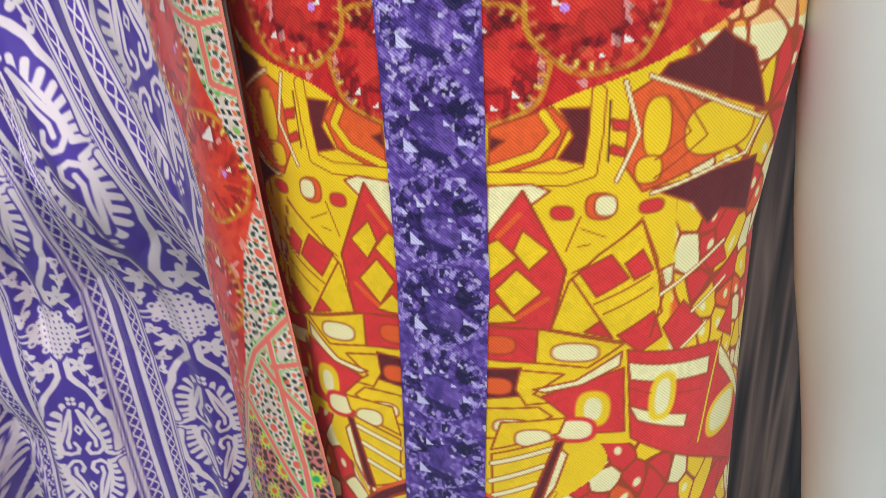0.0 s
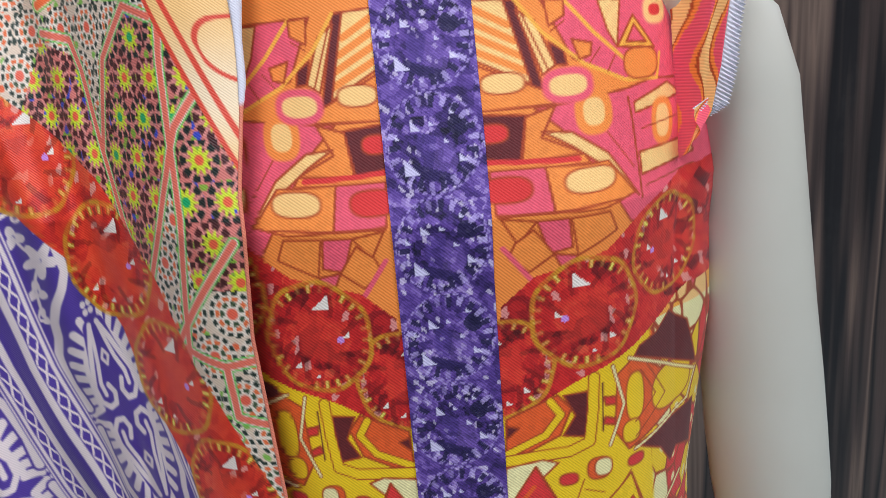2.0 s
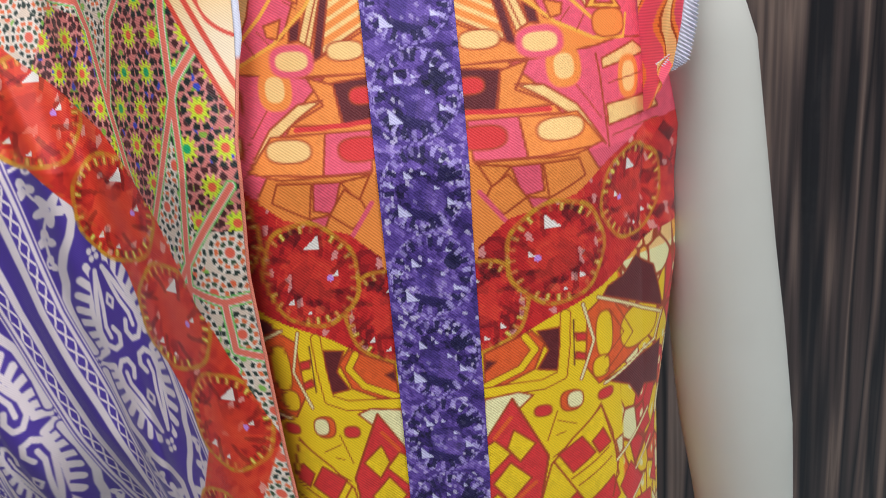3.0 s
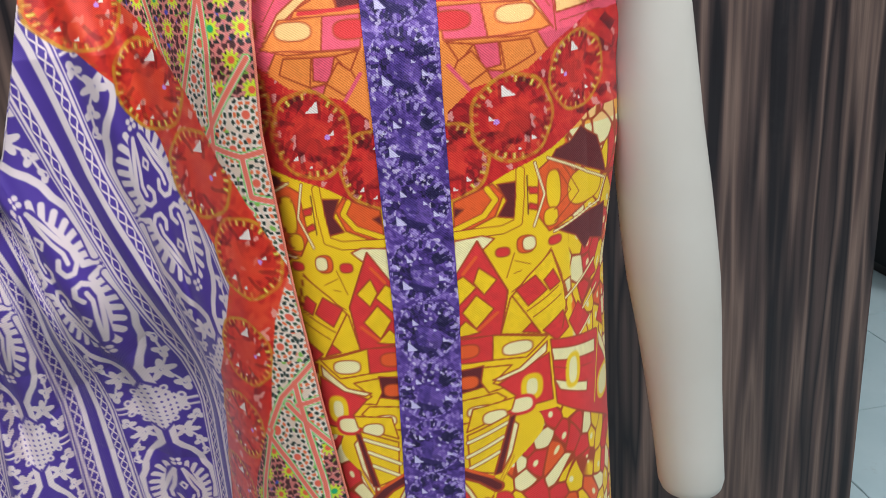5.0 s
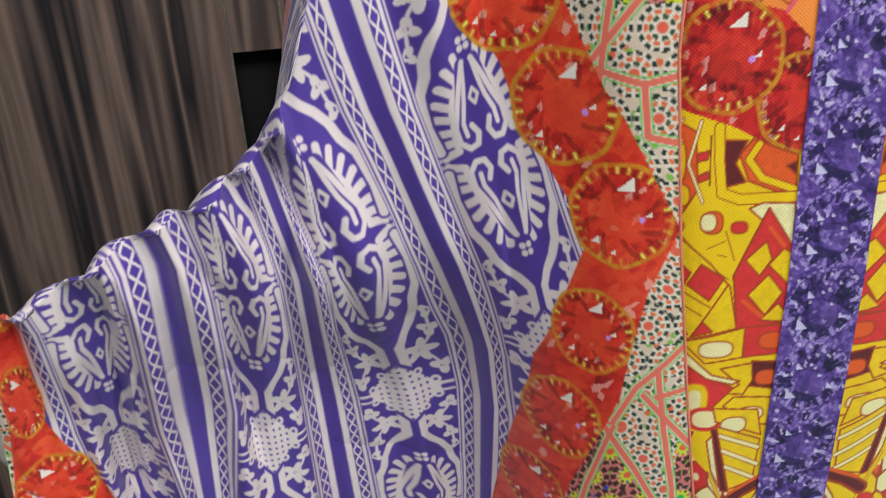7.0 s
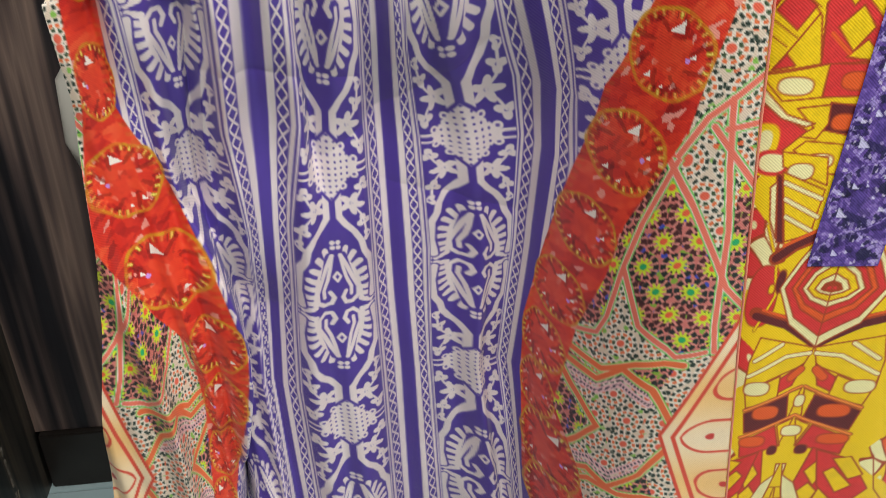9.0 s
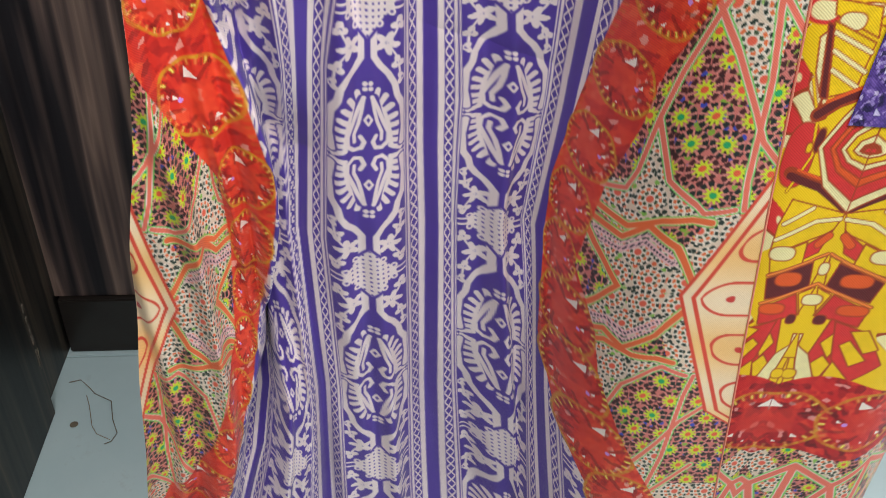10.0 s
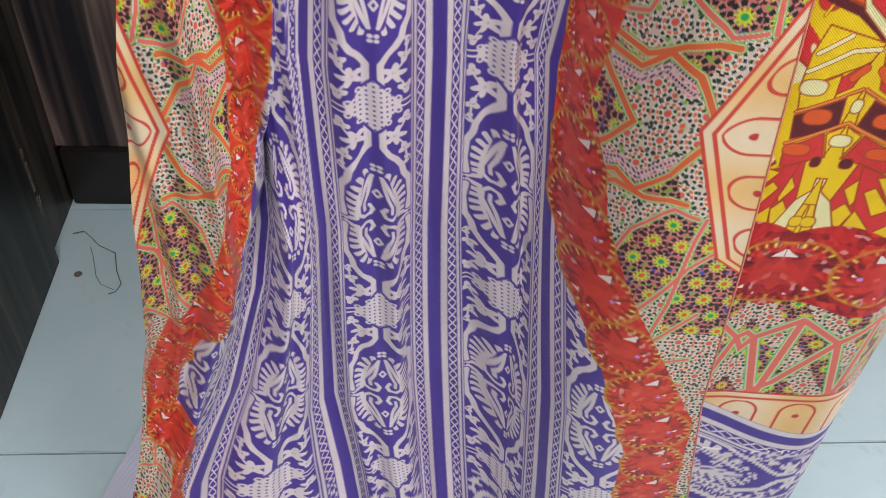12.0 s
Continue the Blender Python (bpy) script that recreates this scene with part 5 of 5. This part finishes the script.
# hang and folds
X, Y = sheet_place(DQ, DZ)
slack = np.clip((1.28 - DZ) / 1.1, 0, 1)
loose = np.clip((DQ - 0.25) / 0.12, 0, 1)
fold = (0.0045 + 0.015 * slack) * np.sin(2 * np.pi * phi + 1.4 + 0.4 * np.sin(DZ * 3)) + (0.003 + 0.005 * slack) * np.sin(2 * np.pi * phi * 2.37 + 1.7 * DZ + 0.4)
fold += (0.002 + 0.002 * slack) * np.sin(2 * np.pi * phi * 4.1 + 2.6 * np.sin(DZ * 4 + 1))
over = np.clip((DQ - 0.44) / 0.03, 0, 1) * np.exp(-np.clip(TOP(DQ) - DZ, 0, 1) / 0.14)
fold += over * 0.012 * np.sin(2 * np.pi * (phi * 2.3 + (TOP(DQ) - DZ) * 2.0))
for q_, z_, slope in ((0.46, 1.10, -0.75), (0.55, 1.135, 0.12), (0.40, 1.00, 0.3)):
    fold += 0.0022 * np.exp(-np.abs(DZ - z_ - slope * (DQ - q_)) / 0.006) * np.exp(-((DQ - q_) / 0.08) ** 2)
# sharp creases that run down from the arm
for line, z_lo, z_hi, deep in ((by_height((1.4, 0.500), (1.29, 0.482), (1.237, 0.476), (1.175, 0.477), (1.0, 0.49)), 1.16, 1.36, 0.010), (by_height((1.3, 0.57), (1.258, 0.559), (1.202, 0.534), (1.111, 0.527), (0.9, 0.52)), 1.02, 1.26, 0.011),
                               (by_height((1.3, 0.615), (1.265, 0.610), (1.17, 0.602), (1.082, 0.607), (0.95, 0.612)), 1.0, 1.26, 0.014), (by_height((1.3, 0.65), (1.15, 0.632), (1.06, 0.627), (0.95, 0.63)), 0.98, 1.17, 0.010), (by_height((1.4, 0.355), (1.29, 0.318), (1.17, 0.300), (1.0, 0.318)), 1.02, 1.30, 0.008)):
    fold += deep * np.exp(-((DQ - line(DZ)) / 0.007) ** 2) * np.clip((DZ - z_lo) / 0.05, 0, 1) * np.clip((z_hi - DZ) / 0.05, 0, 1)
lap = by_height((1.3, 0.615), (1.265, 0.611), (1.17, 0.604), (1.082, 0.609), (0.95, 0.606), (0.8, 0.60))
hollow = DQ - lap(DZ)
fold += 0.034 * np.clip(hollow / 0.006, 0, 1) * np.exp(-np.clip(hollow, 0, 1) / 0.022) * np.clip((DZ - 0.97) / 0.06, 0, 1) * np.clip((1.25 - DZ) / 0.06, 0, 1)
fold -= 0.012 * np.exp(-((hollow + 0.012) / 0.012) ** 2) * np.clip((DZ - 0.9) / 0.1, 0, 1) * np.clip((1.27 - DZ) / 0.06, 0, 1)
turn = FOLD_LINE(DZ)
behind = np.clip((turn - 0.002 - DQ) / 0.012, 0, 1)
behind = behind * behind * (3 - 2 * behind)
rolled = np.clip((1.12 - DZ) / 0.2, 0, 1) * np.clip((DZ - 0.40) / 0.16, 0, 1)
fold += rolled * (-0.024 * (1 - behind) * np.clip((DQ - 0.55) / 0.03, 0, 1) + 0.042 * behind * np.exp(-(np.clip(turn - 0.014 - DQ, 0, 1) / 0.028) ** 2))
fold += 0.003 * np.sin(DQ * 55 + DZ * 21) * np.clip((DZ - 1.1) / 0.15, 0, 1)
Y = Y + loose * fold
X = X + loose * 0.15 * fold * np.cos(2 * np.pi * phi)
flare = np.clip((0.5 - DZ) / 0.5, 0, 1) ** 2
Y = Y - flare * 0.09 * loose
# over the arm and down behind it
past = DZ - TOP(DQ)
R_ARM = 0.042
angle = np.clip(past / R_ARM, 0, np.pi)
wrap = past > 0
Z = np.where(wrap, TOP(DQ) - 0.004 + R_ARM * (0.42 * np.sin(angle) - 0.75 * (1 - np.cos(angle))) - np.clip(past - np.pi * R_ARM, 0, 1), DZ)
Y = np.where(wrap, Y + R_ARM * (1 - np.cos(angle)), Y)
keep = (past[:-1, :-1] < 0.24)
dupatta = empty("dupatta", "long purple and cream striped scarf with ruby and mosaic borders", "dupatta")
cloth = grid_object("cloth", np.stack([X, Y, Z], -1), d_ink, CLOTH_DUPATTA, keep)
cloth.parent = dupatta
# rolled hem along the free edge: the white reverse turned over
hz = np.linspace(0.03, 1.6, 500)
HZ, HA = np.meshgrid(hz, np.linspace(0, 2 * np.pi, 9), indexing="ij")
hq = EDGE(HZ)
hr = 0.0011 + 0.0022 * np.clip((HZ - 1.485) / 0.03, 0, 1) * (1 + 0.5 * np.sin(HZ * 90))
hx, hy = sheet_place(hq, HZ)
hem_p = np.stack([hx + 0.001 + hr * np.cos(HA), hy - 0.0005 + 0.6 * hr * np.sin(HA), HZ], -1)
hem_c = np.where((HZ > 1.487)[..., None], rgb(226, 222, 232), rgb(226, 130, 104)) + 0 * HA[..., None]
roll = grid_object("rolled_hem", hem_p, hem_c, CLOTH_DUPATTA)
roll.parent = dupatta
tagged(roll, "narrow rolled hem showing the white reverse")
# the far corner of the scarf flicked outwards on the floor, white side up
CU, CV = np.meshgrid(np.linspace(0, 1, 40), np.linspace(0, 1, 40), indexing="ij")
corner_p = np.stack([(-0.700 - 0.14 * CV) * (1 - CU) + (-0.50 - 0.05 * CV) * CU, (0.89 - 0.31 * CV) * (1 - CU) + (0.85 - 0.33 * CV) * CU, 0.006 + 0.05 * CU ** 2 + 0.004 * np.sin(CV * 8 + CU * 5) * CU], -1)
corner = grid_object("turned_corner", corner_p, np.broadcast_to(rgb(216, 216, 230), corner_p.shape) * 1.0, CLOTH_DUPATTA)
corner.parent = dupatta
tagged(corner, "turned corner showing the pale reverse")

# ---- floor tiles, joints recessed ----
tile_bm = boxed(-0.2985, 0.2985, -0.2985, 0.2985, -0.012, 0.0, bevel=0.0015)
tile_mesh = mesh_from("tile", tile_bm, TILE)
floor_ob = bpy.data.objects["floor"]
for i in range(-2, 8):
    for j in range(-5, 7):
        ob = new("tile", tile_mesh)
        ob.parent = floor_ob
        ob.matrix_local = pose(0.3 + 0.6 * i - 0.02, 0.39 + 0.6 * j, 0)


# ---- marks on the floor and a loose thread ----
def wire(name, pts, radius, material, label, category):
    cu_ = bpy.data.curves.new(name, "CURVE")
    cu_.dimensions, cu_.bevel_depth, cu_.bevel_resolution = "3D", radius, 1
    sp = cu_.splines.new("POLY")
    sp.points.add(len(pts) - 1)
    for q, v in zip(sp.points, pts):
        q.co = (*v, 1)
    cu_.materials.append(material)
    return tagged(new(name, cu_), label, category)


wire("dry_twig", [(-0.851, 1.375, 0.003), (-0.829, 1.377, 0.004), (-0.811, 1.352, 0.003), (-0.799, 1.331, 0.003), (-0.766, 1.302, 0.004), (-0.762, 1.253, 0.003), (-0.752, 1.213, 0.003), (-0.762, 1.194, 0.003), (-0.775, 1.19, 0.003)], 0.0009, STAIN, "dry brown fibre lying on the pale floor tile", "debris")
wire("loose_thread", [(-0.815, 1.33, 0.002), (-0.808, 1.30, 0.002), (-0.80, 1.244, 0.002), (-0.79, 1.22, 0.002), (-0.765, 1.20, 0.002)], 0.0007, THREAD, "thin beige thread lying on the pale floor tile", "debris")
wire("cobweb_thread", [(-0.868, 1.30, 0.17), (-0.872, 1.30, 0.13), (-0.876, 1.295, 0.08), (-0.884, 1.285, 0.04), (-0.886, 1.28, 0.002)], 0.0007, THREAD, "pale thread hanging down to the floor by the skirting", "debris")
spot = bmesh.new()
bmesh.ops.create_cone(spot, cap_ends=True, segments=20, radius1=0.008, radius2=0.006, depth=0.0015, matrix=Matrix.Translation((-0.834, 1.256, 0.0016)))
thing("spilled_drop", spot, STAIN, "small dried brown drop on the floor tile", "stain")
